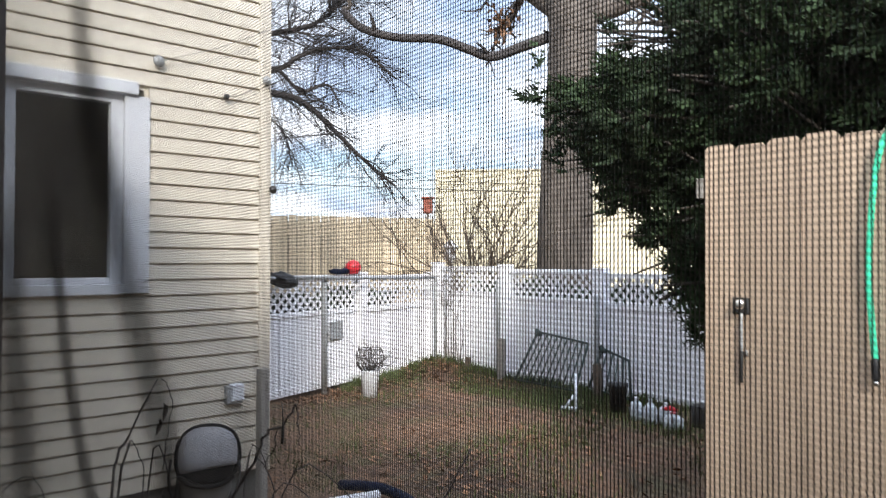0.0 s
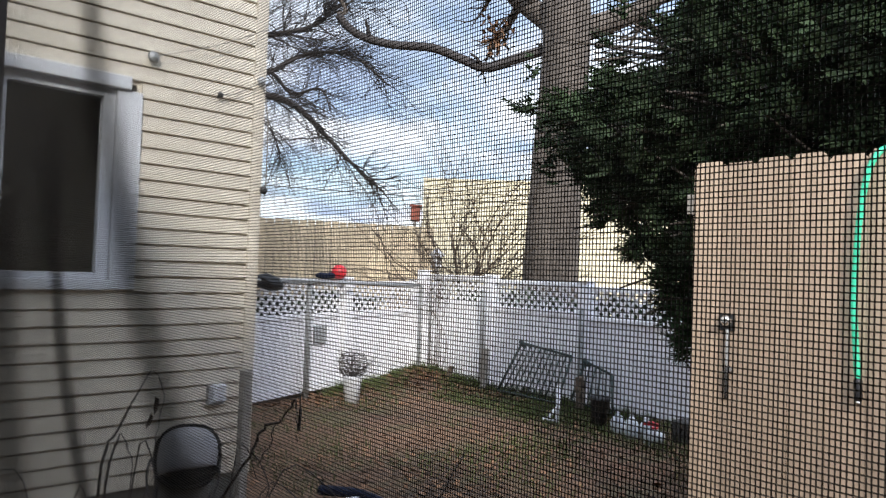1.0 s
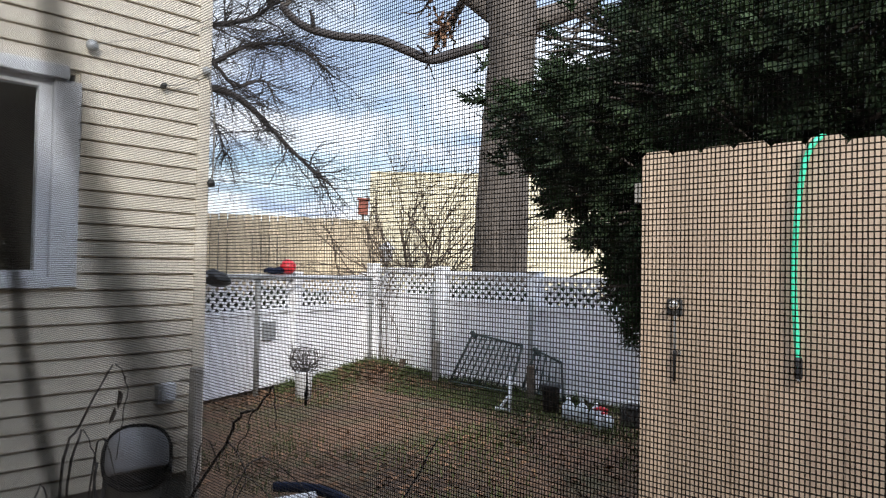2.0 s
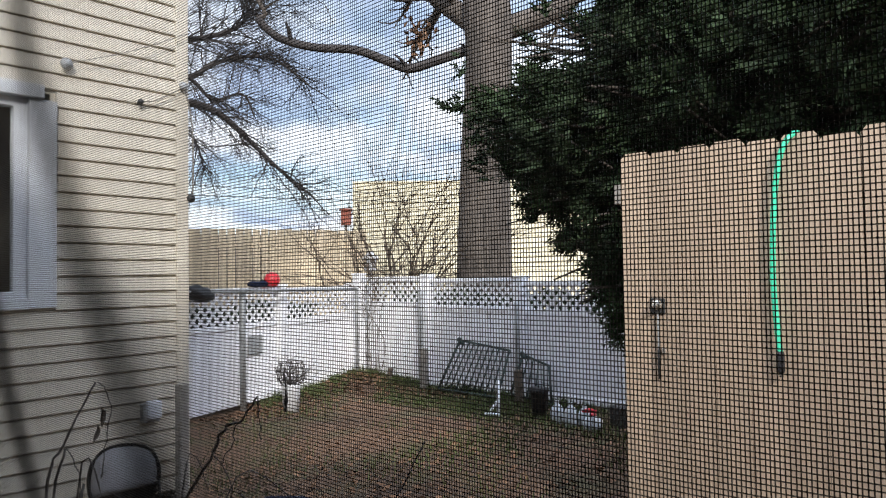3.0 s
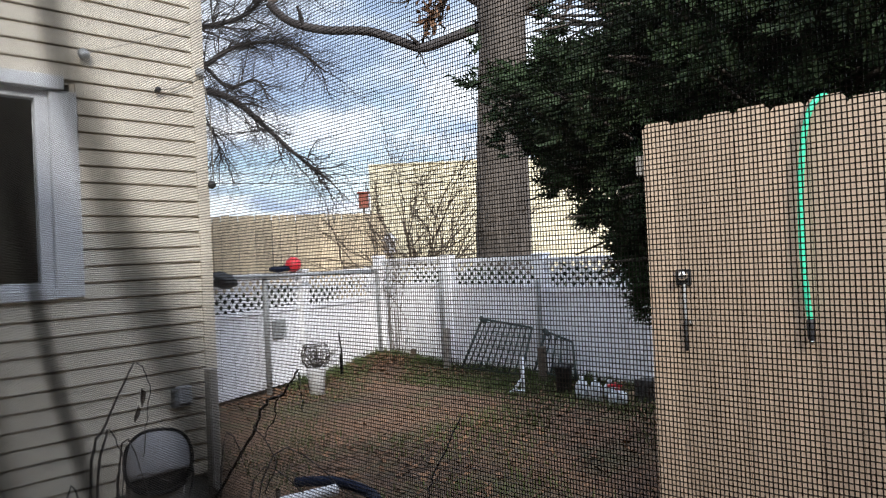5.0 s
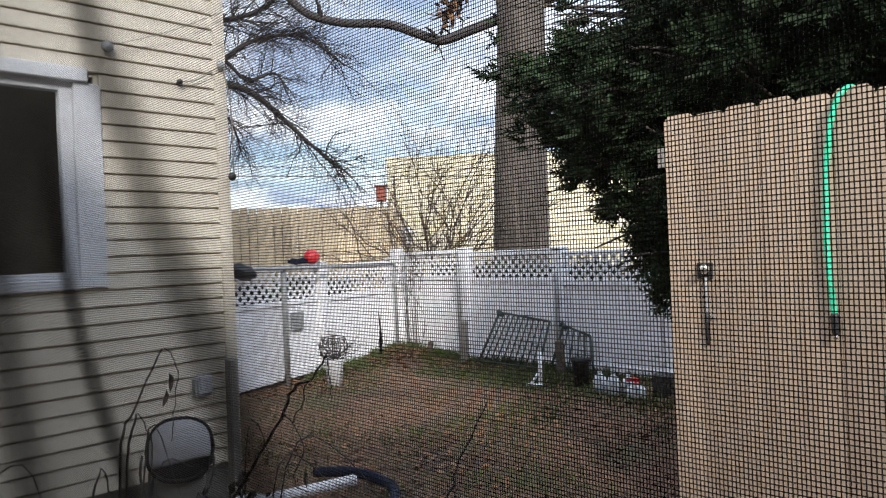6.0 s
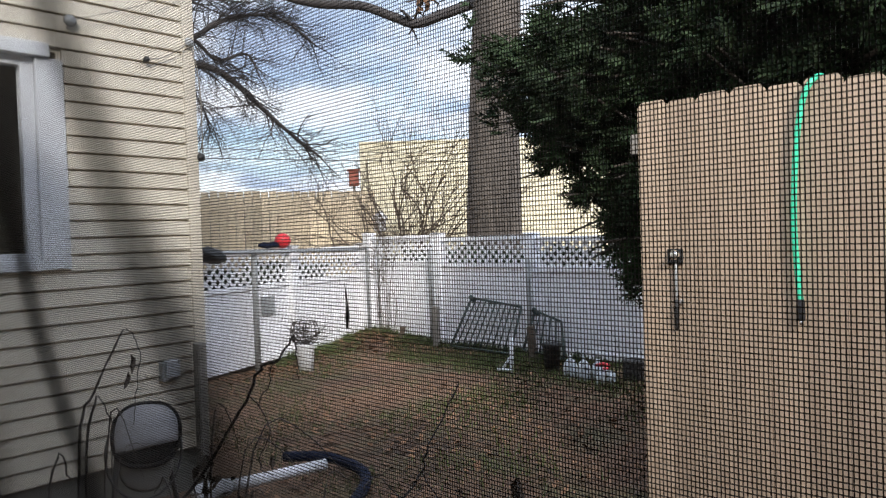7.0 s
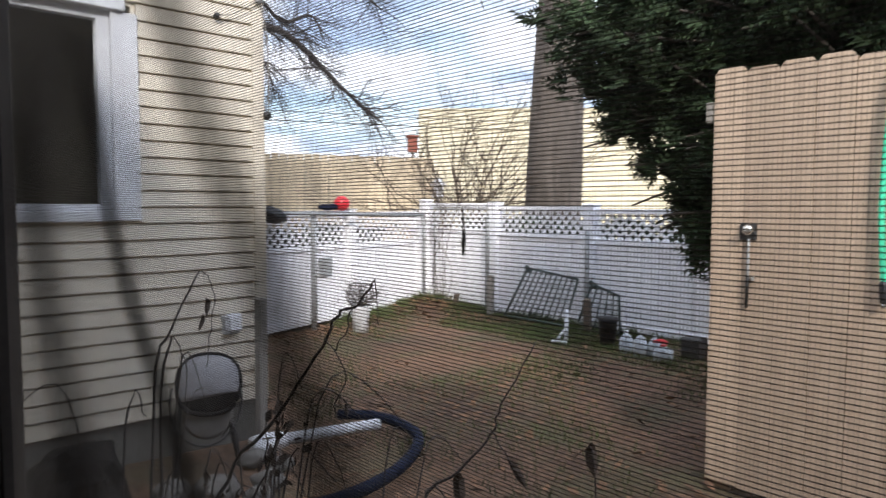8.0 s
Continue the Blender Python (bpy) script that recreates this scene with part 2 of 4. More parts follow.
def twigs(s, rng, start, way, length, radius, depth, droop=0.0, sides=4, kids=3, spread=0.8):
    """A branch that wanders and forks into finer ones."""
    n = 5
    pts, d = [Vector(start)], Vector(way).normalized()
    for i in range(n):
        d = (d + Vector((rng.gauss(0, 0.16), rng.gauss(0, 0.16), rng.gauss(0, 0.14) - droop))).normalized()
        pts.append(pts[-1] + d * length / n)
    s.tube(pts, taper(n + 1, radius, radius * 0.45), sides, cap=False)
    if depth <= 0:
        return
    for k in range(kids):
        i = rng.randint(1, n)
        side = Vector((rng.gauss(0, 1), rng.gauss(0, 1), rng.gauss(0, 0.8)))
        w = (pts[i] - pts[i - 1]).normalized() + side.normalized() * spread
        twigs(s, rng, pts[i], w, length * rng.uniform(0.45, 0.75), radius * 0.5, depth - 1, droop, 3, kids, spread)


rng = random.Random(7)

# ---- ground ----
gs = Soup()
N = 70
xs = [-60 * (1 - i / 10) ** 2 - 3 for i in range(10)] + [-3 + 14 * i / (N - 1) for i in range(N)] + [11 + 1400 * (i / 10) ** 3 for i in range(1, 11)]
ys = [-60 * (1 - i / 10) ** 2 - 1 for i in range(10)] + [-1 + 14 * i / (N - 1) for i in range(N)] + [13 + 1400 * (i / 10) ** 3 for i in range(1, 11)]


def ground_z(x, y):
    if not (-3 < x < 11 and -1 < y < 13):
        return -0.03
    heap = 0.06 * math.exp(-((x - 5.3) / 1.0) ** 2 - ((y - 7.3) / 0.9) ** 2) + 0.04 * math.exp(-((x - 5.45) / 0.3) ** 2)
    return heap + 0.035 * noise.noise(Vector((x * 0.9, y * 0.9, 0))) + 0.012 * noise.noise(Vector((x * 4, y * 4, 3))) - 0.02


for j, yv in enumerate(ys):
    for xv in xs:
        gs.v.append(Vector((xv, yv, ground_z(xv, yv))))
w_ = len(xs)
for j in range(len(ys) - 1):
    for i in range(w_ - 1):
        gs.f.append((j * w_ + i, j * w_ + i + 1, (j + 1) * w_ + i + 1, (j + 1) * w_ + i))
solo("ground", gs, M["litter"], "bare brown earth strewn with dead leaves and thin grass", "ground", kind="structure", smooth=True)

# ---- the house wing with the clapboard wall ----
WY, WX = 4.335, 1.56          # face of the wall, its outer corner
WIN = (0.20, 0.925, 1.165, 2.185)
house = thing("wall_north", (0.8, WY, 0), "cream clapboard house wall with a white-trimmed window", "wall", kind="structure")
bm = bmesh.new()
X0, X1, Z0, Z1 = WIN[0] + 0.02, WIN[1] - 0.02, WIN[2] + 0.02, WIN[3] - 0.02
box(bm, -4.5, X0, WY + 0.0125, WY + 0.2, 0.2, 5.6)
box(bm, X1, WX - 0.01, WY + 0.012, WY + 0.2, 0.2, 5.6)
box(bm, X0, X1, WY + 0.012, WY + 0.2, 0.2, Z0)
box(bm, X0, X1, WY + 0.012, WY + 0.2, Z1, 5.6)
part("sheathing", bm, M["siding"], house)
bm = bmesh.new()
box(bm, WX - 0.2, WX - 0.012, WY + 0.2, 12.0, 0.2, 5.6)
part("end_wall", bm, M["siding"], house)
bm = bmesh.new()
box(bm, -4.5, WX - 0.03, WY + 0.02, WY + 0.25, -0.3, 0.2)
box(bm, WX - 0.25, WX - 0.03, WY + 0.25, 12, -0.3, 0.2)
part("foundation", bm, M["concrete"], house, "grey concrete foundation")
bm = bmesh.new()
box(bm, WX - 0.055, WX + 0.012, WY - 0.016, WY + 0.07, 0.18, 5.6, 0.004)
part("corner_board", bm, M["siding"], house)
bm = bmesh.new()
box(bm, -4.6, WX + 0.35, WY - 0.35, 12.2, 5.6, 5.75, 0.02)
part("eaves", bm, M["white_paint"], house)
COURSE = 0.07946


def clapboard(length):
    s = Soup()
    h, lap, p = COURSE, 0.012, 0.011
    prof = [(0.012, h + 0.002), (0.010, h + 0.002), (0.009, h - 0.008), (-0.003, h - 0.008), (-p, 0.004), (-p + 0.002, 0.0), (0.012, 0.0)]
    for x in (0, length):
        for yy, z in prof:
            s.v.append(Vector((x, yy, z)))
    k = len(prof)
    for i in range(k):
        s.f.append((i, (i + 1) % k, k + (i + 1) % k, k + i))
    s.f += [tuple(range(k)), tuple(reversed(range(k, 2 * k)))]
    me = s.mesh("clapboard", False)
    me.materials.append(M["siding"])
    return me


boards = {}
for c in range(68):
    z = 0.198 + c * COURSE
    spans = [(-2.2, WX - 0.055)]
    if z + COURSE > WIN[2] and z < WIN[3] - 0.005:
        spans = [(-2.2, WIN[0]), (WIN[1], WX - 0.055)]
    for a, b in spans:
        key = round(b - a, 3)
        if key not in boards:
            boards[key] = clapboard(b - a)
        o = part("clapboard", boards[key], M["siding"], house)
        o.location = Vector((a, WY + 0.012 - 0.012, z))

# window in the clapboard wall
win = thing("window_1", (0.56, WY, WIN[2]), "white framed window with dark glass in the clapboard wall", "window", kind="structure")
GX0, GX1, GZ0, GZ1 = 0.36, 0.752, 1.243, 2.082
bm = bmesh.new()
box(bm, GX1 + 0.055, WIN[1], WY - 0.022, WY + 0.10, WIN[2], WIN[3] - 0.06, 0.003)
part("casing", bm, M["white_paint"], win)
bm = bmesh.new()
box(bm, WIN[0], GX0 - 0.055, WY - 0.022, WY + 0.10, WIN[2], WIN[3] - 0.06, 0.003)
part("casing", bm, M["white_paint"], win)
bm = bmesh.new()
box(bm, WIN[0] - 0.01, WIN[1] - 0.06, WY - 0.045, WY + 0.1, WIN[3] - 0.06, WIN[3] + 0.004, 0.004)
part("head_casing", bm, M["white_paint"], win)
bm = bmesh.new()
box(bm, GX0 - 0.055, GX1 + 0.055, WY - 0.03, WY + 0.1, WIN[2] - 0.004, GZ0 - 0.03, 0.004)
part("window_sill", bm, M["white_paint"], win)
for nm, a in (("sash_stile", (GX0 - 0.055, GX0, WY + 0.005, WY + 0.06, GZ0 - 0.03, WIN[3] - 0.06)),
              ("sash_stile", (GX1, GX1 + 0.055, WY + 0.005, WY + 0.06, GZ0 - 0.03, WIN[3] - 0.06)),
              ("sash_rail", (GX0, GX1, WY + 0.005, WY + 0.06, GZ0 - 0.03, GZ0)),
              ("sash_rail", (GX0, GX1, WY + 0.005, WY + 0.06, GZ1, WIN[3] - 0.06))):
    bm = bmesh.new()
    box(bm, *a, 0.003)
    sash = part(nm, bm, M["white_paint"], win)
bm = bmesh.new()
box(bm, GX0, GX1, WY + 0.03, WY + 0.036, GZ0, GZ1)
part("pane", bm, M["glass"], sash, "dark reflecting glass").visible_shadow = False
# backdrop: dark for the unlit room, mottled in place of glass reflections
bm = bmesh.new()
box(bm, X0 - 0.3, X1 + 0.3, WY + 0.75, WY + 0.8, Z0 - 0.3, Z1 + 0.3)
solo("backdrop_room", bm, M["pane_backdrop"], "dark mottled board behind the window, toned for glass reflections", "wall", kind="structure")

# ---- the wing with our own window ----
JY0, JY1, SZ, HZ = 0.30, 2.24, 0.60, 1.98
own = thing("wall_west", (-0.05, 1.2, 0), "house wall with a wide open window and insect screen", "wall", kind="structure")
for a in ((-0.13, 0.03, JY1, WY + 0.012, 0, 2.36), (-0.13, 0.03, -6, JY0, 0, 2.36), (-0.13, 0.03, JY0, JY1, 0, SZ), (-0.13, 0.03, JY0, JY1, HZ, 2.36)):
    bm = bmesh.new()
    box(bm, *a)
    part("wall_panel", bm, M["siding"], own)
# unseen room shell, coloured dark so the screen wires look dark from inside
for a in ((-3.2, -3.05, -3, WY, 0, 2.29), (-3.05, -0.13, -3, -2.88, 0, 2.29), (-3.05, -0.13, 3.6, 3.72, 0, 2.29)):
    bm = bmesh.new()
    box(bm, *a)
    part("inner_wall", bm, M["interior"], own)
bm = bmesh.new()
box(bm, -3.2, -0.13, -3, WY, 0.02, 0.08)
solo("floor", bm, M["floorboard"], "dark wooden floor of the room", "floor", kind="structure")
bm = bmesh.new()
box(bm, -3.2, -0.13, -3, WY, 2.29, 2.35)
solo("ceiling", bm, M["interior"], "plain unseen ceiling of the room, coloured dark", "ceiling", kind="structure")
# unseen roof; height and edge set by where its shadow meets the clapboards
bm = bmesh.new()
box(bm, -3.3, 0.06, -6.0, WY, 2.36, 2.44)
solo("roof", bm, M["roofing"], "flat grey unseen roof over the wing, height set for its shade", "roof", kind="structure")
scr = thing("insect_screen", (0.012, 1.25, SZ), "fine grey woven insect screen in a dark frame", "screen", kind="structure")
FR = 0.03
for a in ((-0.005, 0.03, JY1 - FR, JY1, SZ, HZ), (-0.005, 0.03, JY0, JY0 + FR, SZ, HZ), (-0.005, 0.03, JY0 + FR, JY1 - FR, SZ, SZ + FR), (-0.005, 0.03, JY0 + FR, JY1 - FR, HZ - FR, HZ)):
    bm = bmesh.new()
    box(bm, *a, 0.003)
    part("screen_frame", bm, M["frame_dark"], scr)
SX, PV, PH, RW, RT = 0.012, 0.001411, 0.001814, 0.00020, 0.000042


def sag(y, z):
    """How far the cloth has slipped in its own plane at a place."""
    return (0.0016 * math.sin(y * 5.1 + 1.0) * math.sin(z * 4.0) + 0.0007 * math.sin(y * 17 + z * 5),
            0.0014 * math.sin(z * 6.0 + 0.5) * math.sin(y * 3.3) + 0.0007 * math.sin(z * 15 + y * 6))


def wires(along_z):
    s = Soup()
    lo, hi = (JY0 + FR, JY1 - FR) if along_z else (SZ + FR, HZ - FR)
    a, b = (SZ + FR, HZ - FR) if along_z else (JY0 + FR, JY1 - FR)
    pitch = PV if along_z else PH
    n = int((hi - lo) / pitch)
    wr = random.Random(3)
    seg = 14
    for i in range(n):
        c = lo + (i + 0.5) * pitch + wr.gauss(0, 0.00006 if along_z else 0.00004)
        st = len(s.v)
        for k in range(seg + 1):
            u = a + (b - a) * k / seg
            y, z = (c, u) if along_z else (u, c)
            dy, dz = sag(y, z)
            off = 0.00008 if along_z else -0.00008
            for q in range(4):
                e, g = ((RT, -RW), (RT, RW), (-RT, RW), (-RT, -RW))[q]
                if along_z:
                    s.v.append((SX + off + e, y + dy + g, z))
                else:
                    s.v.append((SX + off + e, y, z + dz + g))
        for k in range(seg):
            for q in range(4):
                w = (q + 1) % 4
                s.f.append((st + k * 4 + q, st + k * 4 + w, st + k * 4 + 4 + w, st + k * 4 + 4 + q))
    return s


part("upright_wire", wires(True), M["wire_mesh"], scr, kind="stuff")
part("cross_wire", wires(False), M["wire_mesh"], scr, kind="stuff")
s = Soup()
s.tube([(0.018, 1.152, 1.236), (0.0185, 1.151, 1.226), (0.0185, 1.1515, 1.219), (0.018, 1.151, 1.213)], [0.0003, 0.0005, 0.0011, 0.0008], 6)
solo("dead_bud", s, M["cable"], "tiny black dead bud caught on the insect screen", "debris")

# ---- tan board fence and gate ----
FX = 2.70
fence = thing("board_fence", (FX, 1.0, 0), "tan dog-eared board fence with a gate latch", "fence")
PW = 0.1395


def picket(height):
    s = Soup()
    w, t, ear = PW - 0.002, 0.017, 0.022
    prof = [(0, 0), (0, height - ear), (ear * 0.9, height), (w - ear * 0.9, height), (w, height - ear), (w, 0)]
    for x in (0, t):
        for yy, z in prof:
            s.v.append(Vector((x, yy, z)))
    k = len(prof)
    for i in range(k):
        s.f.append((i, (i + 1) % k, k + (i + 1) % k, k + i))
    s.f += [tuple(range(k)), tuple(reversed(range(k, 2 * k)))]
    me = s.mesh("picket", False)
    me.materials.append(M["cedar"])
    return me


pk = [picket(1.80 + 0.006 * i) for i in range(3)]
for i in range(28):
    y = 2.39 - PW * (i + 1)
    o = part("picket", pk[rng.randint(0, 2)], M["cedar"], fence)
    o.location = Vector((FX + rng.uniform(-0.003, 0.003), y, 0.022 - 0.033 * max(0, min(i, 8)) / 8 + rng.uniform(-0.004, 0.004)))
    o.rotation_euler = (rng.gauss(0, 0.0008), 0, 0)
for z in (0.25, 0.92, 1.58):
    bm = bmesh.new()
    box(bm, FX + 0.02, FX + 0.058, -1.5, 2.38, z, z + 0.085, 0.004)
    part("rail", bm, M["cedar"], fence)
for y in (2.35, 0.6, -1.4):
    bm = bmesh.new()
    box(bm, FX + 0.06, FX + 0.15, y - 0.045, y + 0.045, -0.2, 1.7, 0.006)
    part("post", bm, M["cedar"], fence)
bm = bmesh.new()
box(bm, FX + 0.0, FX + 0.03, 2.392, 2.425, 1.60, 1.69, 0.003)
part("hinge_block", bm, M["grey_board"], fence, "pale hinge block")
latch = thing("gate_latch", (FX, 2.21, 1.13), "dull steel gate latch with a bright knob on the board fence", "latch")
bm = bmesh.new()
box(bm, FX - 0.012, FX - 0.001, 2.185, 2.255, 1.095, 1.165, 0.003)
plate = part("plate", bm, M["dark_metal"], latch)
s = Soup()
s.tube([(FX - 0.012, 2.205, 1.14), (FX - 0.03, 2.205, 1.14), (FX - 0.036, 2.205, 1.14), (FX - 0.052, 2.205, 1.14), (FX - 0.06, 2.205, 1.14)], [0.009, 0.009, 0.021, 0.022, 0.012], 14)
part("knob", s, M["chrome"], plate, "bright round knob")
s = Soup()
s.tube(smooth_path([(FX - 0.012, 2.215, 1.1), (FX - 0.02, 2.212, 1.04), (FX - 0.016, 2.213, 0.94)], 4), [0.006] * 9, 8)
part("pull_bar", s, M["galv"], latch)
s = Soup()
s.tube(smooth_path([(FX - 0.016, 2.213, 0.94), (FX - 0.022, 2.212, 0.89), (FX - 0.014, 2.216, 0.81)], 4), taper(9, 0.009, 0.006), 8)
part("drop_handle", s, M["dark_metal"], latch)
bm = bmesh.new()
box(bm, FX - 0.02, FX - 0.001, 2.185, 2.2, 0.925, 0.945, 0.002)
part("catch", bm, M["chrome"], latch)

hose = thing("garden_hose", (FX - 0.03, 1.69, 0.86), "mint green hose hanging over the board fence", "hose")
HP = smooth_path([(FX + 0.13, 1.60, 1.55), (FX + 0.10, 1.61, 1.72), (FX + 0.04, 1.625, 1.812), (FX - 0.018, 1.655, 1.795), (FX - 0.03, 1.69, 1.70), (FX - 0.03, 1.715, 1.5),
                  (FX - 0.028, 1.725, 1.25), (FX - 0.03, 1.715, 1.05), (FX - 0.03, 1.708, 0.96)], 6)
s = Soup()
s.tube(HP, [0.0115] * len(HP), 10)
part("tube", s, M["green_hose"], hose)
s = Soup()
s.tube([(FX - 0.03, 1.708, 0.965), (FX - 0.03, 1.708, 0.955), (FX - 0.03, 1.706, 0.89), (FX - 0.03, 1.706, 0.882)], [0.012, 0.0155, 0.0145, 0.012], 10)
ferrule = part("ferrule", s, M["black_plastic"], hose, "black end sleeve")
s = Soup()
s.tube([(FX - 0.03, 1.706, 0.884), (FX - 0.03, 1.706, 0.866)], [0.010, 0.010], 10)
part("nozzle", s, M["chrome"], ferrule, "bright metal tip")


# ---- white vinyl fence with lattice ----
def lattice(length, height, pitch, strip):
    """Crossed diagonal strips, cut to a panel of that size, in the plane y = 0."""
    s = Soup()
    for layer, sgn in ((0.0, 1), (0.006, -1)):
        k = -height
        while k < length:
            x0, z0, x1, z1 = k, 0.0, k + height, height
            if x0 < 0:
                z0, x0 = -x0, 0.0
            if x1 > length:
                z1, x1 = height - (x1 - length), length
            if x1 - x0 > 0.01:
                if sgn < 0:
                    p0, p1 = Vector((length - x0, layer, z0)), Vector((length - x1, layer, z1))
                else:
                    p0, p1 = Vector((x0, layer, z0)), Vector((x1, layer, z1))
                d = (p1 - p0).normalized()
                nrm = Vector((-d.z, 0, d.x)) * strip / 2
                th = Vector((0, 0.006, 0))
                st = len(s.v)
                for p in (p0, p1):
                    s.v += [p - nrm, p + nrm, p + nrm + th, p - nrm + th]
                for q in range(4):
                    w = (q + 1) % 4
                    s.f.append((st + q, st + w, st + 4 + w, st + 4 + q))
            k += pitch
    return s.mesh("lattice", False)


def vinyl_fence(a, b, height0, height1, at, board, lat, pitch, label):
    """A run of solid boards under a lattice, from a to b, seen from its right-hand side."""
    a, b = Vector((*a, 0)), Vector((*b, 0))
    run = (b - a)
    ang = math.degrees(math.atan2(run.y, run.x))
    ob = thing("vinyl_fence", (a.x, a.y, 0), label, "fence", "white yard fence")
    base = pose(a.x, a.y, 0, 0, 0, ang)
    L = run.length
    bays = len(at) - 1
    pw = 0.125

    def put(name, mesh, loc, mat):
        me = as_mesh(name, mesh)
        if not me.materials:
            me.materials.append(mat)
        o = new(name, me)
        o.parent = ob
        o.matrix_parent_inverse = Matrix.Translation(-Vector((a.x, a.y, 0)))
        o.matrix_basis = base @ Matrix.Translation(loc)
        return o
    shared = {}
    for i in range(bays + 1):
        h = height0 + (height1 - height0) * at[i] / L
        bm = bmesh.new()
        box(bm, -pw / 2, pw / 2, -pw / 2, pw / 2, -0.2, h + 0.01, 0.006)
        post = put("post", bm, (at[i], 0, 0), M["vinyl"])
        bm = bmesh.new()
        box(bm, -pw / 2 - 0.01, pw / 2 + 0.01, -pw / 2 - 0.01, pw / 2 + 0.01, h + 0.01, h + 0.035, 0.01)
        part("post_cap", bm, M["vinyl"], post)
    for i in range(bays):
        h = height0 + (height1 - height0) * (at[i] + at[i + 1]) / 2 / L
        x0, x1 = at[i] + pw / 2, at[i + 1] - pw / 2
        for nm, z0, z1 in (("top_rail", h - 0.05, h), ("middle_rail", h - lat - 0.05, h - lat), ("bottom_rail", 0.02, 0.10)):
            bm = bmesh.new()
            box(bm, x0, x1, -0.028, 0.028, z0, z1, 0.004)
            put(nm, bm, (0, 0, 0), M["vinyl"])
        put("lattice", lattice(x1 - x0, lat - 0.05, pitch, 0.029), (x0, -0.006, h - lat), M["vinyl"])
        nb = max(1, round((x1 - x0) / board))
        wd = (x1 - x0) / nb
        key = round(wd, 4), round(h, 3)
        if key not in shared:
            bm = bmesh.new()
            box(bm, 0.0025, wd - 0.0025, -0.011, 0.011, 0.1, h - lat - 0.05, 0.004)
            shared[key] = as_mesh("board", bm)
            shared[key].materials.append(M["vinyl"])
        for k in range(nb):
            put("board", shared[key], (x0 + k * wd, rng.uniform(-0.002, 0.002), 0), M["vinyl"])
    return ob


vinyl_fence((1.60, 6.43), (5.56, 7.78), 1.20, 1.16, (0.3, 2.66, 4.14), 0.17, 0.36, 0.105, "white vinyl panel fence with a lattice top, sunlit")
vinyl_fence((5.53, 7.62), (5.53, -0.3), 1.285, 1.10, (0.0, 1.22, 2.55, 3.9, 5.25, 6.6, 7.9), 0.17, 0.30, 0.098, "white vinyl panel fence with a lattice top, in shade")

# leaf mass added behind both fence runs so the lattice gaps read dark
def hedge(a, b, height, count, seed):
    rg = random.Random(seed)
    s = Soup()
    a, b = Vector((*a, 0)), Vector((*b, 0))
    for k in range(count):
        c = a.lerp(b, rg.random()) + Vector((rg.gauss(0, 0.10), rg.gauss(0, 0.10), 0))
        c.z = height * rg.random() ** 0.7 * (0.9 + 0.12 * noise.noise(c * 2.5))
        u = Vector((rg.gauss(0, 1), rg.gauss(0, 1), rg.gauss(0, 1))).normalized() * rg.uniform(0.03, 0.07)
        v = u.cross(Vector((rg.gauss(0, 1), rg.gauss(0, 1), rg.gauss(0, 1)))).normalized() * 0.022
        s.face(c - u, c + v, c + u, c - v)
    return solo("lattice_backing", s, M["leaf"], "low dark leaves added to darken the gaps of the white lattice", "hedge", "low hedges", kind="stuff")


hedge((1.5, 7.0), (5.2, 8.3), 1.08, 9000, 81)
hedge((6.05, 7.3), (6.05, 2.5), 1.16, 10000, 82)

# chain-link posts and rail standing before the vinyl fence
cl_dir = Vector((0.9465, 0.3227, 0))
cl_n = Vector((0.3227, -0.9465, 0))
cl = thing("pipe_fence", (3.45, 7.0, 0), "grey galvanised pipe posts and top rail before the vinyl fence", "fence")
A0 = Vector((1.60, 6.43, 0)) + cl_n * 0.11
for p, r, top in ((A0 + cl_dir * 1.93, 0.03, 1.17), (Vector((5.368, 7.476, 0)), 0.024, 1.125), (Vector((5.44, 7.36, 0)), 0.012, 1.16)):
    s = Soup()
    s.tube([p + Vector((0, 0, -0.1)), p + Vector((0, 0, top)), p + Vector((0, 0, top + 0.015))], [r, r, r * 0.6], 10)
    part("pipe_post", s, M["galv"], cl)
s = Soup()
s.tube([A0 + cl_dir * 0.2 + Vector((0, 0, 1.19)), Vector((5.368, 7.476, 1.125))], [0.018, 0.018], 8)
part("top_rail", s, M["galv"], cl)
cl2 = thing("pipe_fence_post", (5.40, 6.4, 0), "grey galvanised pipe post against the white fence", "post", "pipe posts")
s = Soup()
s.tube([(5.40, 6.4, -0.1), (5.40, 6.4, 1.10), (5.40, 6.4, 1.12)], [0.027, 0.027, 0.015], 10)
part("pipe", s, M["galv"], cl2)
copy_thing(cl2, pose(5.40, 5.03, -0.12))

# ---- things along the fence ----
def on_rail(d, out, z):
    return A0 + cl_dir * d + cl_n * out + Vector((0, 0, z))


bm = bmesh.new()
bmesh.ops.create_uvsphere(bm, u_segments=18, v_segments=12, radius=0.085, matrix=Matrix.Translation(on_rail(2.42, -0.02, 1.262)) @ Matrix.Diagonal((1, 1, 0.95, 1)))
ball = solo("red_ball", bm, M["red"], "red rubber ball resting on the fence rail", "ball", smooth=True)
roll = thing("rolled_tarp", on_rail(2.0, -0.02, 1.2), "slate blue rolled tarp lying on the fence rail", "tarp")
s = Soup()
pts = [on_rail(2.06 + 0.055 * i, -0.03, 1.222 + 0.005 * math.sin(i * 2)) for i in range(6)]
s.tube(pts, [0.02, 0.03, 0.034, 0.03, 0.033, 0.03], 9)
part("roll", s, M["blue_plastic"], roll)
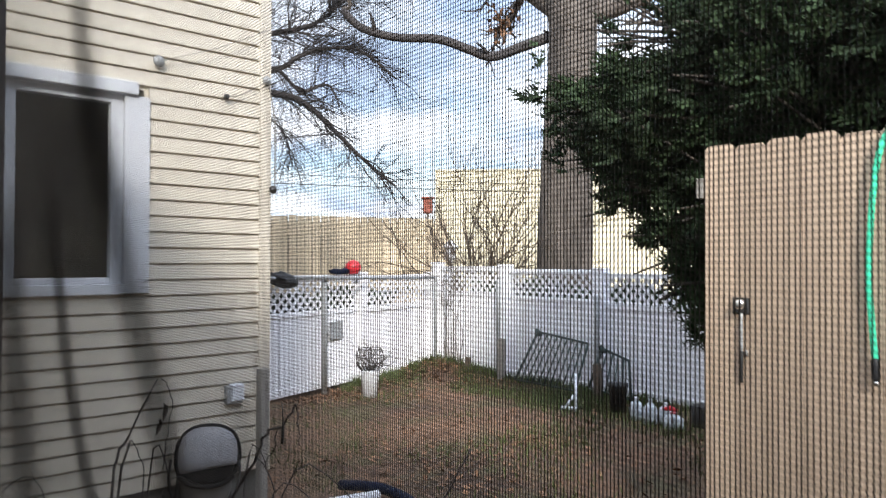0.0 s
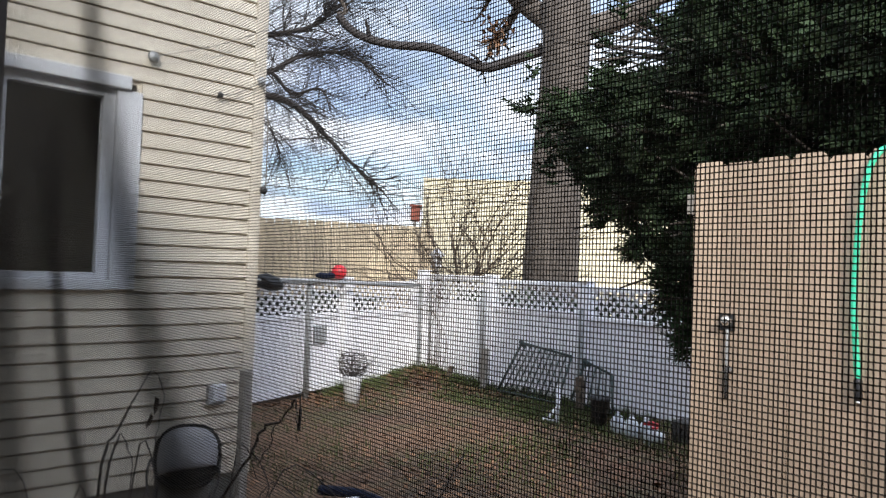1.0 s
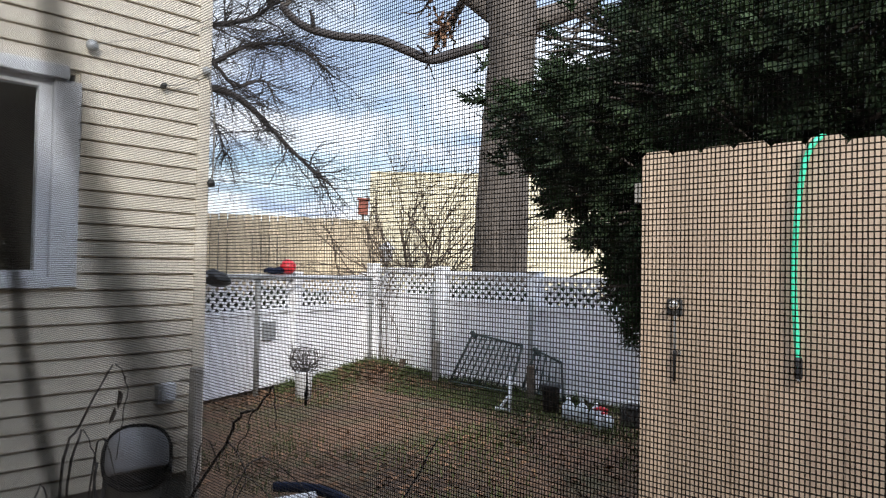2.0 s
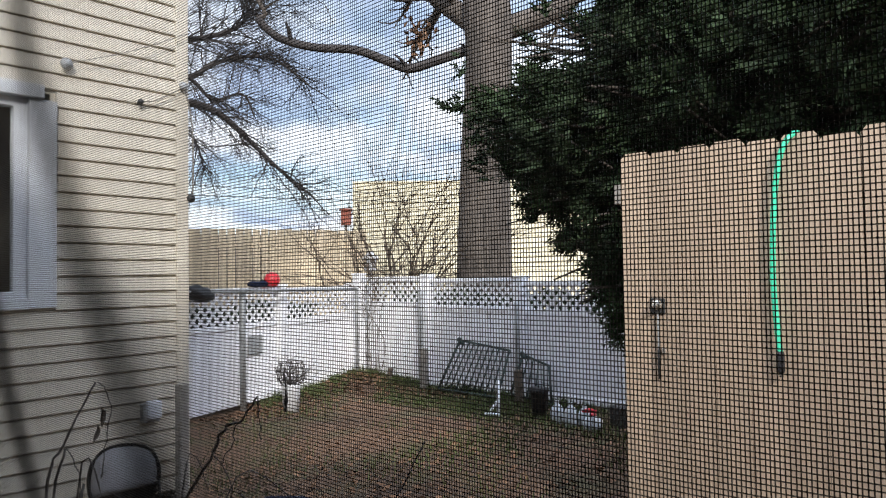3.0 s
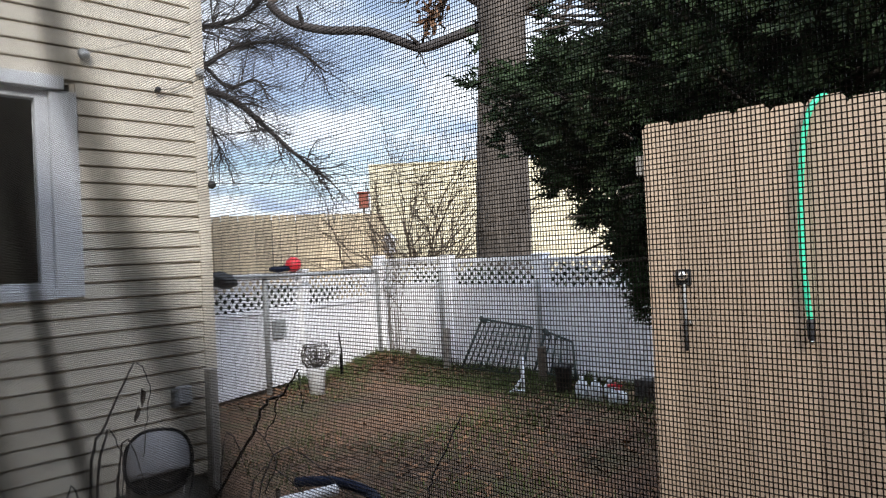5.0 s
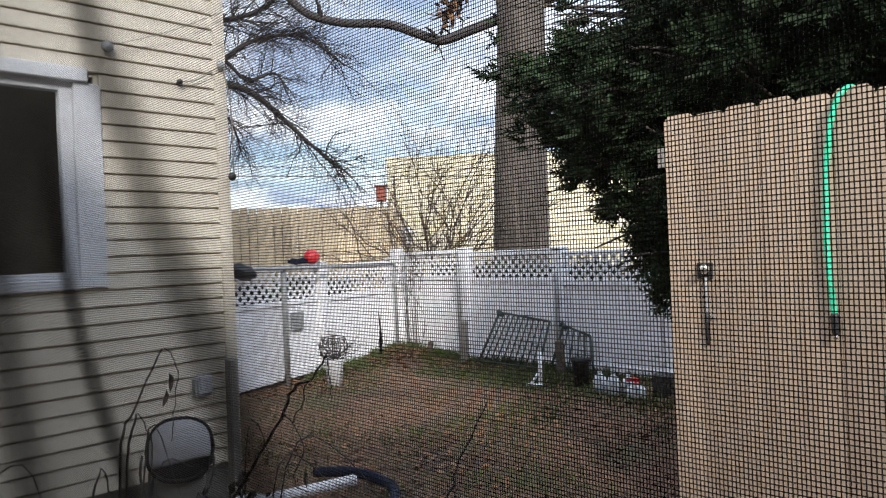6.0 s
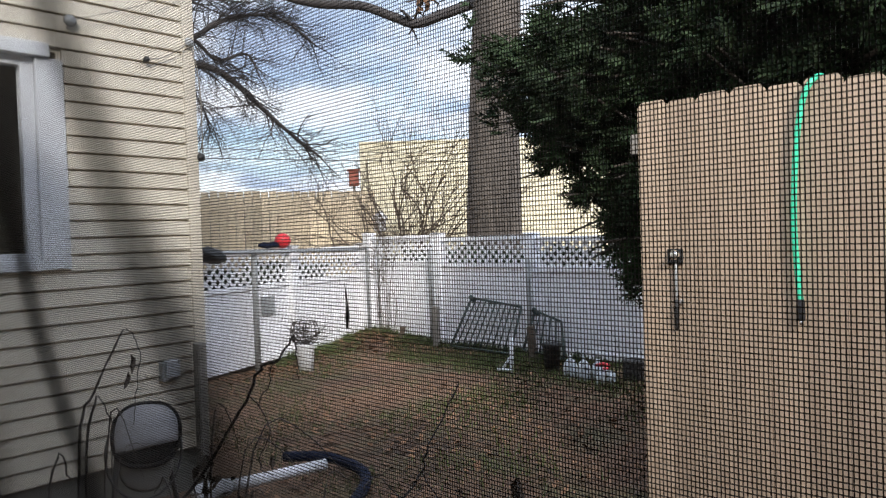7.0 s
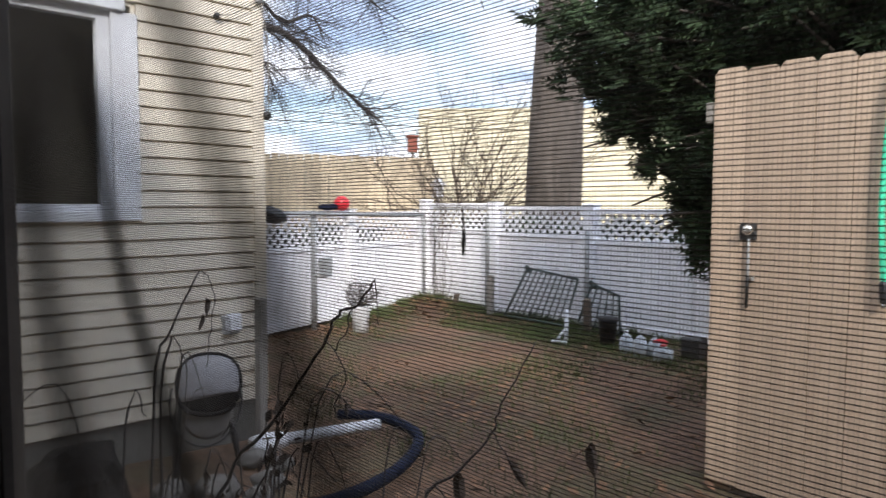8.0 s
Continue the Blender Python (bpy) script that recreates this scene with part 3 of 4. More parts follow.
dark = thing("black_bag", on_rail(1.32, 0.02, 1.1), "black plastic bag slung over the fence rail", "bag")
bm = bmesh.new()
bmesh.ops.create_icosphere(bm, subdivisions=3, radius=1)
for v in bm.verts:
    k = 1 + 0.25 * noise.noise(v.co * 2.1)
    v.co = on_rail(1.32, 0.02, 1.15) + Vector((v.co.x * 0.15 * k, v.co.y * 0.1 * k, v.co.z * 0.075 * k - 0.03 * v.co.x))
part("bag", bm, M["black_plastic"], dark, smooth=True)
bm = bmesh.new()
pm = Matrix.Translation(on_rail(2.21, -0.075, 0.60)) @ pose(0, 0, 0, 0, 0, math.degrees(math.atan2(cl_dir.y, cl_dir.x)))
obox(bm, pm, 0.21, 0.014, 0.19, 0.004)
pl = solo("grey_plaque", bm, M["galv"], "square grey board fixed to the white fence", "plaque")

bucket = thing("white_bucket", (3.73, 6.52, 0), "white plastic bucket with a wire plant cage on the bare ground", "bucket")
s = Soup()
s.tube([(3.73, 6.52, -0.02), (3.73, 6.52, 0.215), (3.73, 6.52, 0.235), (3.73, 6.52, 0.245)], [0.075, 0.09, 0.098, 0.096], 20)
part("pail", s, M["white_paint"], bucket)
cage = Soup()
for k in range(14):
    a = 2 * math.pi * k / 14
    pts = [(3.73 + r * math.cos(a), 6.52 + r * math.sin(a), z) for r, z in ((0.08, 0.24), (0.13, 0.30), (0.14, 0.38), (0.115, 0.46))]
    cage.tube(pts, [0.004] * 4, 4)
for r, z in ((0.13, 0.30), (0.14, 0.38), (0.115, 0.46)):
    cage.tube([(3.73 + r * math.cos(2 * math.pi * k / 16), 6.52 + r * math.sin(2 * math.pi * k / 16), z) for k in range(17)], [0.004] * 17, 4)
for k in range(40):
    twigs(cage, rng, (3.73, 6.52, 0.22), (rng.gauss(0, 0.6), rng.gauss(0, 0.6), 1), 0.26, 0.003, 1)
part("cage", cage, M["twig"], bucket)

def grille(bl, br, tl, tr, bars, wires_, label):
    """A framed metal grille that leans on the fence."""
    ob = thing("wire_rack", ((bl[0] + br[0]) / 2, (bl[1] + br[1]) / 2, 0), label, "rack", "grilles by the fence")
    bl, br, tl, tr = Vector(bl), Vector(br), Vector(tl), Vector(tr)
    for nm, p, q, r in (("side_rail", bl, tl, 0.014), ("top_rail", tl, tr, 0.013), ("side_rail", tr, br, 0.013), ("bottom_rail", br, bl, 0.01)):
        s = Soup()
        s.tube([p, q], [r, r], 6)
        part(nm, s, M["green_metal"], ob)
    s = Soup()
    s.tube([tl + Vector((0, 0.02, 0.012)), tl + Vector((-0.02, -0.05, -0.03))], [0.028, 0.022], 6)
    part("corner_bracket", s, M["green_metal"], ob)
    for k in range(1, bars + 1):
        u = k / (bars + 1)
        s = Soup()
        s.tube([bl.lerp(br, u), tl.lerp(tr, u)], [0.0085, 0.0085], 5)
        part("bar", s, M["green_metal"], ob)
    for k in range(1, wires_ + 1):
        u = k / (wires_ + 1)
        s = Soup()
        s.tube([bl.lerp(tl, u), br.lerp(tr, u)], [0.004, 0.004], 4)
        part("cross_wire", s, M["galv"], ob)
    return ob


grille((5.20, 5.94, 0.07), (5.20, 5.14, 0.06), (5.44, 5.83, 0.57), (5.44, 5.16, 0.50), 9, 3, "dark green metal grille leaning on the white fence")
grille((5.28, 5.03, 0.10), (5.28, 4.55, 0.05), (5.44, 4.99, 0.47), (5.44, 4.68, 0.38), 4, 1, "smaller dark metal grille leaning beside the brown post")


def stake(x, y, h, w, lean, mat, label, cat="stake"):
    bm = bmesh.new()
    obox(bm, pose(x, y, h / 2 - 0.03, lean, lean * 0.5, 20), w, w * 0.8, h + 0.06, 0.006)
    for v in bm.verts:
        v.co += Vector((noise.noise(v.co * 9) * 0.008, noise.noise(v.co * 7) * 0.008, 0))
    return solo("wooden_stake", bm, mat, label, cat, "stakes by the fence")


stake(5.30, 6.25, 0.47, 0.075, 1, M["grey_board"], "weathered grey stake before the white fence")
stake(5.28, 4.92, 0.34, 0.085, -2, M["shrub_bark"], "short brown post before the white fence")
stake(1.465, 4.19, 0.76, 0.055, 0.5, M["grey_board"], "weathered grey board standing at the house corner")
stake(5.33, 6.85, 0.2, 0.06, 6, M["shrub_bark"], "broken brown stub at the fence foot")

pot = thing("black_pot", (5.05, 4.53, 0), "black plastic nursery pot on the grass", "pot")
s = Soup()
s.tube([(5.05, 4.53, -0.02), (5.05, 4.53, 0.2), (5.05, 4.53, 0.205), (5.05, 4.53, 0.235), (5.05, 4.53, 0.237), (5.05, 4.53, 0.17)], [0.065, 0.085, 0.093, 0.093, 0.084, 0.078], 20, cap=True)
part("pot", s, M["black_plastic"], pot)

peg = thing("garden_stake", (4.77, 4.80, 0), "white plastic garden stake with a foot on the grass", "stake")
for nm, p, q, r in (("upright", (4.75, 4.77, -0.02), (4.80, 4.80, 0.31), 0.019), ("brace", (4.70, 4.86, -0.01), (4.77, 4.80, 0.12), 0.014), ("foot", (4.68, 4.88, 0.012), (4.75, 4.75, 0.012), 0.016)):
    s = Soup()
    s.tube([p, q], [r, r * 0.85], 7)
    part(nm, s, M["white_paint"], peg)


def jug(x, y, r, h, mat, label, cap):
    """A squarish plastic jug with shoulders, a neck, a cap and a loop handle."""
    ob = thing("plastic_jug", (x, y, 0), label, "jug", "jugs at the fence foot")
    s = Soup()
    z0 = ground_z(x, y) - 0.01
    for rr, z in ((0.85, 0.0), (1.0, 0.03), (0.97, 0.35), (1.0, 0.62), (0.72, 0.82), (0.3, 0.92), (0.28, 1.0)):
        for k in range(16):
            a = 2 * math.pi * k / 16
            q4 = (abs(math.cos(a)) ** 3.2 + abs(math.sin(a)) ** 3.2) ** (-1 / 3.2) if z < 0.7 else 1.0
            wob = 1 + 0.07 * noise.noise(Vector((x + math.cos(a), y + math.sin(a), z * 3)))
            s.v.append(Vector((x + r * rr * q4 * wob * math.cos(a + 0.5), y + r * rr * q4 * wob * math.sin(a + 0.5), z0 + h * z)))
    for i in range(6):
        for k in range(16):
            w = (k + 1) % 16
            s.f.append((i * 16 + k, i * 16 + w, i * 16 + 16 + w, i * 16 + 16 + k))
    s.f.append(tuple(96 + k for k in range(16)))
    bottle = part("bottle", s, mat, ob)
    s = Soup()
    s.tube([(x, y, z0 + h * 0.97), (x, y, z0 + h * 1.06), (x, y, z0 + h * 1.07)], [r * 0.34, r * 0.34, r * 0.28], 12)
    part("cap", s, cap, bottle)
    s = Soup()
    s.tube(smooth_path([(x - r * 0.3, y - r * 0.2, z0 + h * 0.93), (x - r * 0.95, y - r * 0.6, z0 + h * 0.88), (x - r * 0.95, y - r * 0.55, z0 + h * 0.6)], 4), [r * 0.12] * 9, 6)
    part("handle", s, mat, bottle)
    return ob


jug(4.95, 4.27, 0.058, 0.19, M["clear_plastic"], "white plastic jug standing at the fence foot", M["white_paint"])
jug(4.90, 4.10, 0.055, 0.20, M["clear_plastic"], "milky grey plastic jug standing at the fence foot", M["galv"])
jug(4.98, 4.01, 0.055, 0.17, M["clear_plastic"], "short milky plastic jug at the fence foot", M["white_paint"])
jug(4.86, 3.86, 0.08, 0.13, M["clear_plastic"], "squat white plastic jug with a red cap", M["red"])
s = Soup()
s.tube([(4.80, 3.92, 0.135), (4.80, 3.85, 0.15), (4.82, 3.80, 0.14)], [0.012, 0.02, 0.012], 8)
solo("red_rag", s, M["red"], "small faded red rag on a white jug", "rag")
bm = bmesh.new()
box(bm, 4.98, 5.13, 3.62, 3.78, -0.03, 0.17, 0.012)
solo("dark_crate", bm, M["frame_dark"], "small dark crate by the white fence", "crate")

# ---- things by the house corner ----
tub = thing("kettle_grill", (1.12, 3.98, 0), "black kettle grill tipped over with its grey lid upward", "grill")
tm = Matrix.Translation((1.09, 3.97, 0.415)) @ Euler((radians(70), radians(3), radians(-22))).to_matrix().to_4x4()
segs = 36


def rounded(a, r, z, p=2.5):
    """A point on a soft square of that radius in the plane of the tipped lid."""
    c_, s_ = math.cos(a), math.sin(a)
    q = (abs(c_) ** p + abs(s_) ** p) ** (-1 / p)
    return Vector((r * c_ * q, r * s_ * q, z))


def dome(shape, p, chord=None):
    s = Soup()
    for r, z in shape:
        for k in range(segs):
            v = rounded(2 * math.pi * k / segs, r, z, p)
            if chord is not None:
                v.y = max(v.y, chord + 0.16 * v.x)
            s.v.append(tm @ v)
    for i in range(len(shape) - 1):
        for k in range(segs):
            w = (k + 1) % segs
            s.f.append((i * segs + k, i * segs + w, (i + 1) * segs + w, (i + 1) * segs + k))
    return s


lid = part("lid", dome([(0.001, 0.060), (0.05, 0.058), (0.09, 0.050), (0.118, 0.036), (0.134, 0.012)], 2.6, -0.06), M["grey_plastic"], tub, "grey rounded lid")
s = Soup()
s.tube([tm @ rounded(2 * math.pi * k / segs, 0.137, 0.006, 2.5) for k in range(segs + 1)], [0.012] * (segs + 1), 6)
part("rim", s, M["soot"], lid, "black rim")
part("bowl", dome([(0.001, 0.020), (0.08, 0.018), (0.115, 0.012), (0.138, -0.004), (0.14, -0.05), (0.11, -0.12), (0.06, -0.16), (0.001, -0.17)], 2.4), M["soot"], tub)
ash = Soup()
ash.tube([tm @ Vector((0.0, -0.13, -0.03)), tm @ Vector((0.0, -0.13, -0.05)), tm @ Vector((0.0, -0.13, -0.12))], [0.10, 0.115, 0.06], 20)
part("ash_pan", ash, M["stone"], tub, "pale grey ash pan")
s = Soup()
s.tube([tm @ Vector((-0.01 + 0.155 * math.cos(a), -0.075 + 0.20 * math.sin(a), 0.01)) for a in [math.pi * (0.9 + 1.2 * k / 20) for k in range(21)]], [0.006] * 21, 6)
part("hoop", s, M["black_plastic"], tub)
for dx in (-0.1, 0.1):
    s = Soup()
    s.tube([(1.09 + dx, 4.04, 0.4), (1.09 + dx * 1.6, 4.0, -0.04)], [0.012, 0.012], 6)
    part("leg", s, M["dark_metal"], tub)

outlet = thing("outlet_box", (1.37, WY, 0.6), "pale grey outdoor outlet box on the clapboard wall", "outlet")
bm = bmesh.new()
box(bm, 1.335, 1.405, WY - 0.06, WY - 0.012, 0.585, 0.675, 0.006)
part("cover", bm, M["white_paint"], outlet)
bm = bmesh.new()
box(bm, 1.315, 1.40, WY - 0.045, WY + 0.0, 0.57, 0.665, 0.004)
part("back_box", bm, M["galv"], outlet)
for (hx, hz, hr, lab) in ((1.307, 2.189, 0.016, "small dark hook on the clapboard wall"), (0.96, 2.31, 0.03, "round grey insulator on the clapboard wall"), (1.535, 2.312, 0.026, "grey cable knob at the house corner"), (1.575, 1.716, 0.024, "dark cable knob at the house corner")):
    s = Soup()
    s.tube([(hx, WY + 0.0, hz), (hx, WY - 0.02, hz), (hx, WY - 0.035, hz), (hx, WY - 0.05, hz)], [hr * 0.5, hr * 0.6, hr, hr * 0.7], 10)
    solo("wall_hook", s, M["dark_metal"] if hr < 0.025 else M["galv"], lab, "hook", "hooks on the wall")


def cable(pts, r, label, mat="cable", n=8):
    p = smooth_path(pts, n)
    s = Soup()
    s.tube(p, [r] * len(p), 5)
    return solo("cable", s, M[mat], label, "cable", "cables")


cable([(0.96, WY - 0.045, 2.31), (1.25, WY - 0.06, 2.43), (1.56, WY - 0.05, 2.60)], 0.0025, "thin pale cord across the clapboard wall", "grey_board")
cable([(1.30, WY - 0.04, 2.189), (1.40, WY - 0.035, 2.215), (1.535, WY - 0.04, 2.31)], 0.003, "thin dark cord along the clapboard wall", "grey_board")
cable([(1.54, WY - 0.035, 2.31), (1.585, WY - 0.03, 2.1), (1.588, WY - 0.03, 1.72)], 0.004, "grey cord hanging at the house corner", "grey_board")
cable([(1.2, 14.6, 2.85), (8.8, 8.78, 2.53), (14, 4.8, 2.6)], 0.008, "thin black overhead wire")
cable([(1.2, 14.6, 3.05), (8.8, 8.78, 2.66), (14, 4.8, 2.7)], 0.006, "thin black overhead wire")

pipe = thing("white_pipe", (1.7, 3.95, 0.05), "short white plastic pipe lying on the ground", "pipe")
s = Soup()
s.tube([(1.46, 4.0, 0.06), (2.0, 3.89, 0.055)], [0.03, 0.03], 12)
part("tube", s, M["white_paint"], pipe)
s = Soup()
s.tube([(1.32, 4.02, 0.05), (1.38, 4.01, 0.055), (1.46, 4.0, 0.06), (1.5, 3.99, 0.06)], [0.05, 0.055, 0.045, 0.036], 12)
part("elbow", s, M["white_paint"], pipe)
ring_pts = smooth_path([(1.98, 4.25, 0.03), (2.10, 4.0, 0.045), (2.06, 3.65, 0.05), (1.85, 3.42, 0.05), (1.55, 3.27, 0.05), (1.25, 3.25, 0.04), (1.0, 3.35, 0.03)], 6)
s = Soup()
s.tube(ring_pts, [0.029] * len(ring_pts), 9)
solo("blue_drain_hose", s, M["blue_plastic"], "dark blue drain hose curled on the leaf litter", "hose")
bm = bmesh.new()
bmesh.ops.create_icosphere(bm, subdivisions=4, radius=1)
for v in bm.verts:
    k = 1 + 0.35 * noise.noise(v.co * 1.7) + 0.16 * noise.noise(v.co * 5.2)
    v.co = Vector((0.44 + v.co.x * 0.27 * k, 3.80 + v.co.y * 0.22 * k, max(-0.03, 0.08 + (v.co.z - 0.35 * abs(v.co.x - 0.2)) * 0.25 * k)))
solo("dark_tarp", bm, M["soot"], "black crumpled tarp on the ground below the wall", "tarp")


for k, (x, y, r) in enumerate(((1.02, 3.72, 0.10), (1.22, 3.66, 0.075), (0.86, 3.83, 0.08), (1.36, 3.80, 0.06), (1.12, 3.55, 0.065), (1.30, 3.95, 0.07))):
    bm = bmesh.new()
    bmesh.ops.create_icosphere(bm, subdivisions=3, radius=1)
    for v in bm.verts:
        q_ = 1 + 0.3 * noise.noise(v.co * 1.3 + Vector((k * 3, 0, 0))) + 0.1 * noise.noise(v.co * 4)
        v.co = Vector((x + v.co.x * r * q_, y + v.co.y * r * 0.9 * q_, 0.02 + v.co.z * r * 0.6 * q_))
    solo("fieldstone", bm, M["stone"], "rounded pale grey fieldstone below the wall", "stone", "fieldstones by the wall", smooth=True)


# ---- dead garden plants before the window ----
def stems(paths, label, leaves=()):
    s = Soup()
    for p, r0, r1 in paths:
        q = smooth_path(p, 5)
        q = [v + Vector((rng.gauss(0, 0.0012), rng.gauss(0, 0.0012), 0)) for v in q]
        s.tube(q, taper(len(q), r0 * 0.75, r1 * 0.8), 6)
    ob = thing("dead_plant", (*paths[0][0][0][:2], 0), label, "plant", "dead plants at the window")
    stem = part("stem", s, M["twig"], ob)
    for c, d, ln, wd in leaves:
        f = Soup()
        c, d = Vector(c), Vector(d).normalized()
        sd = d.cross(Vector((0.6, 0.75, 0.2))).normalized()
        up = sd.cross(d)
        for t0, t1 in ((0, 0.3), (0.3, 0.65), (0.65, 1)):
            def edge(t):
                wv = wd * math.sin(math.pi * min(max(t, 0.04), 0.97))
                m = c + d * ln * t + up * 0.006 * math.sin(t * 5)
                return m - sd * wv + up * wv * 0.6, m, m + sd * wv + up * wv * 0.6
            a0, m0, b0 = edge(t0)
            a1, m1, b1 = edge(t1)
            f.face(a0, m0, m1, a1)
            f.face(m0, b0, b1, m1)
        part("leaf", f, M["withered"], stem, "shrivelled brown leaf")
    return ob


stems([([(0.14, 1.84, 0), (0.10, 1.835, 0.6), (0.11, 1.832, 0.99), (0.13, 1.83, 1.07), (0.165, 1.808, 1.15)], 0.0035, 0.0017),
       ([(0.165, 1.808, 1.15), (0.182, 1.806, 1.125), (0.176, 1.808, 1.07), (0.17, 1.81, 1.02)], 0.0013, 0.0009),
       ([(0.12, 1.83, 0.3), (0.115, 1.83, 0.93), (0.132, 1.822, 1.065)], 0.0035, 0.0018),
       ([(0.132, 1.822, 1.065), (0.148, 1.82, 1.02), (0.145, 1.82, 0.96)], 0.0013, 0.0009),
       ([(0.06, 1.85, 0), (0.07, 1.85, 0.8), (0.085, 1.84, 0.99), (0.1, 1.84, 0.96)], 0.003, 0.0012)],
      "dead leafless stems of a garden plant below the window", [((0.170, 1.806, 1.115), (0.1, 0, -1), 0.025, 0.004), ((0.166, 1.807, 1.092), (-0.2, 0, -1), 0.022, 0.0035)])
bent = stems([([(0.12, 1.78, 0), (0.12, 1.75, 0.7), (0.15, 1.71, 0.90), (0.17, 1.63, 0.985), (0.18, 1.55, 1.075), (0.184, 1.51, 1.125), (0.187, 1.48, 1.138), (0.19, 1.457, 1.165)], 0.004, 0.0013),
       ([(0.19, 1.457, 1.165), (0.193, 1.455, 1.14), (0.195, 1.455, 1.12)], 0.0010, 0.0007),
       ([(0.186, 1.49, 1.133), (0.188, 1.50, 1.11), (0.184, 1.52, 1.085)], 0.0011, 0.0008),
       ([(0.183, 1.53, 1.1), (0.192, 1.51, 1.06), (0.187, 1.525, 1.02), (0.196, 1.51, 1.01)], 0.0011, 0.0008),
       ([(0.16, 1.76, 0), (0.17, 1.72, 0.75), (0.185, 1.66, 0.93), (0.19, 1.64, 0.99)], 0.0035, 0.001),
       ([(0.2, 1.78, 0), (0.2, 1.73, 0.75), (0.2, 1.70, 0.9), (0.19, 1.68, 0.98)], 0.003, 0.001)],
      "bent dead garden stem with side twigs below the window", [((0.194, 1.513, 1.03), (0.2, 0, -1), 0.014, 0.003)])
stems([([(0.28, 1.66, 0), (0.31, 1.63, 0.6), (0.36, 1.59, 0.84), (0.40, 1.56, 0.89), (0.43, 1.53, 0.94), (0.44, 1.52, 0.98), (0.47, 1.49, 1.062)], 0.004, 0.0012),
       ([(0.432, 1.53, 0.945), (0.445, 1.515, 0.91), (0.46, 1.5, 0.88)], 0.0014, 0.0009),
       ([(0.50, 1.44, 0), (0.515, 1.43, 0.6), (0.52, 1.43, 0.87), (0.515, 1.435, 0.93)], 0.0028, 0.001)],
      "dead garden stem with shrivelled brown leaves", [((0.40, 1.56, 0.89), (0.1, 0, -1), 0.05, 0.009), ((0.445, 1.513, 0.908), (0.5, -0.4, -1), 0.045, 0.006), ((0.515, 1.433, 0.935), (0.1, 0, -1), 0.045, 0.009)])

def withered_clump(ob, c, r, count, seed):
    """A tangle of withered leaves that clings to a dead plant."""
    rg = random.Random(seed)
    s = Soup()
    for k in range(count):
        o = Vector(c) + Vector((rg.gauss(0, r * 0.6), rg.gauss(0, r * 0.6), rg.gauss(0, r)))
        u = Vector((rg.gauss(0, 0.6), rg.gauss(0, 0.6), rg.gauss(-0.6, 0.8))).normalized() * rg.uniform(0.004, 0.012)
        v = u.cross(Vector((rg.gauss(0, 1), rg.gauss(0, 1), rg.gauss(0, 1)))).normalized() * rg.uniform(0.002, 0.006)
        s.face(o - u, o - v * 0.9 + u * 0.2, o + u, o + v)
    part("withered_leaves", s, M["withered"], ob, "tangle of withered brown leaves", kind="stuff")


withered_clump(bent, (0.182, 1.625, 0.985), 0.018, 25, 91)
withered_clump(bent, (0.18, 1.63, 0.93), 0.022, 34, 92)
withered_clump(bent, (0.15, 1.74, 0.86), 0.025, 26, 93)
rs = random.Random(77)
for k in range(5):
    paths = []
    bx, by = 0.16 + 0.07 * k, 2.15 - 0.09 * k
    for m_ in range(6):
        x, y, top = bx + rs.gauss(0, 0.04), by + rs.gauss(0, 0.06), rs.uniform(0.72, 0.98) if k < 3 else rs.uniform(0.6, 0.85)
        lean = Vector((rs.gauss(0.03, 0.06), rs.gauss(0, 0.06), 0))
        p0 = Vector((x, y, 0))
        paths.append(([p0, p0 + lean * 0.5 + Vector((0, 0, top * 0.6)), p0 + lean + Vector((0, 0, top)), p0 + lean * 1.8 + Vector((0, 0, top - rs.uniform(0.02, 0.12)))], 0.0035, 0.0011))
    stems(paths, "tangle of thin dead stems in the bed below the window")

# ---- trees ----
big = thing("big_tree", (6.80, 6.62, 0), "tall grey-brown bare tree trunk behind the white fence", "tree")
s = Soup()
tp = [(6.77, 6.57, -0.2), (6.77, 6.57, 0.4), (6.78, 6.57, 1.3), (6.82, 6.55, 2.6), (6.86, 6.52, 3.6), (6.87, 6.50, 4.4), (6.84, 6.52, 5.0)]
q = smooth_path(tp, 4)
rad = [0.46, 0.42, 0.385, 0.375, 0.37, 0.365, 0.36, 0.358, 0.355, 0.35, 0.345, 0.34, 0.335, 0.33, 0.325, 0.32, 0.315, 0.31, 0.31, 0.31, 0.315, 0.32, 0.32, 0.31, 0.28]
s.tube(q, rad, 28)
for i in range(len(s.v)):
    v = s.v[i]
    s.v[i] = v + Vector((noise.noise(Vector((v.x * 5, v.y * 5, v.z * 0.9))) * 0.03, noise.noise(Vector((v.y * 5, v.x * 5, v.z * 0.9 + 9))) * 0.03, 0))
part("trunk", s, M["bark"], big)


def limb(parent, ctrl, r0, r1, kids, klen, mat="bark", seed=1, droop=0.0, depth=2, name="limb"):
    rg = random.Random(seed)
    s = Soup()
    q = smooth_path(ctrl, 6)
    s.tube(q, taper(len(q), r0, r1), 9)
    for k in range(kids):
        i = rg.randint(3, len(q) - 2)
        d = (q[i + 1] - q[i]).normalized() + Vector((rg.gauss(0, 0.7), rg.gauss(0, 0.7), rg.gauss(0.1, 0.7)))
        twigs(s, rg, q[i], d, klen * rg.uniform(0.5, 1.1), max(r1 * 0.8, 0.008), depth, droop)
    return part(name, s, M[mat], parent)


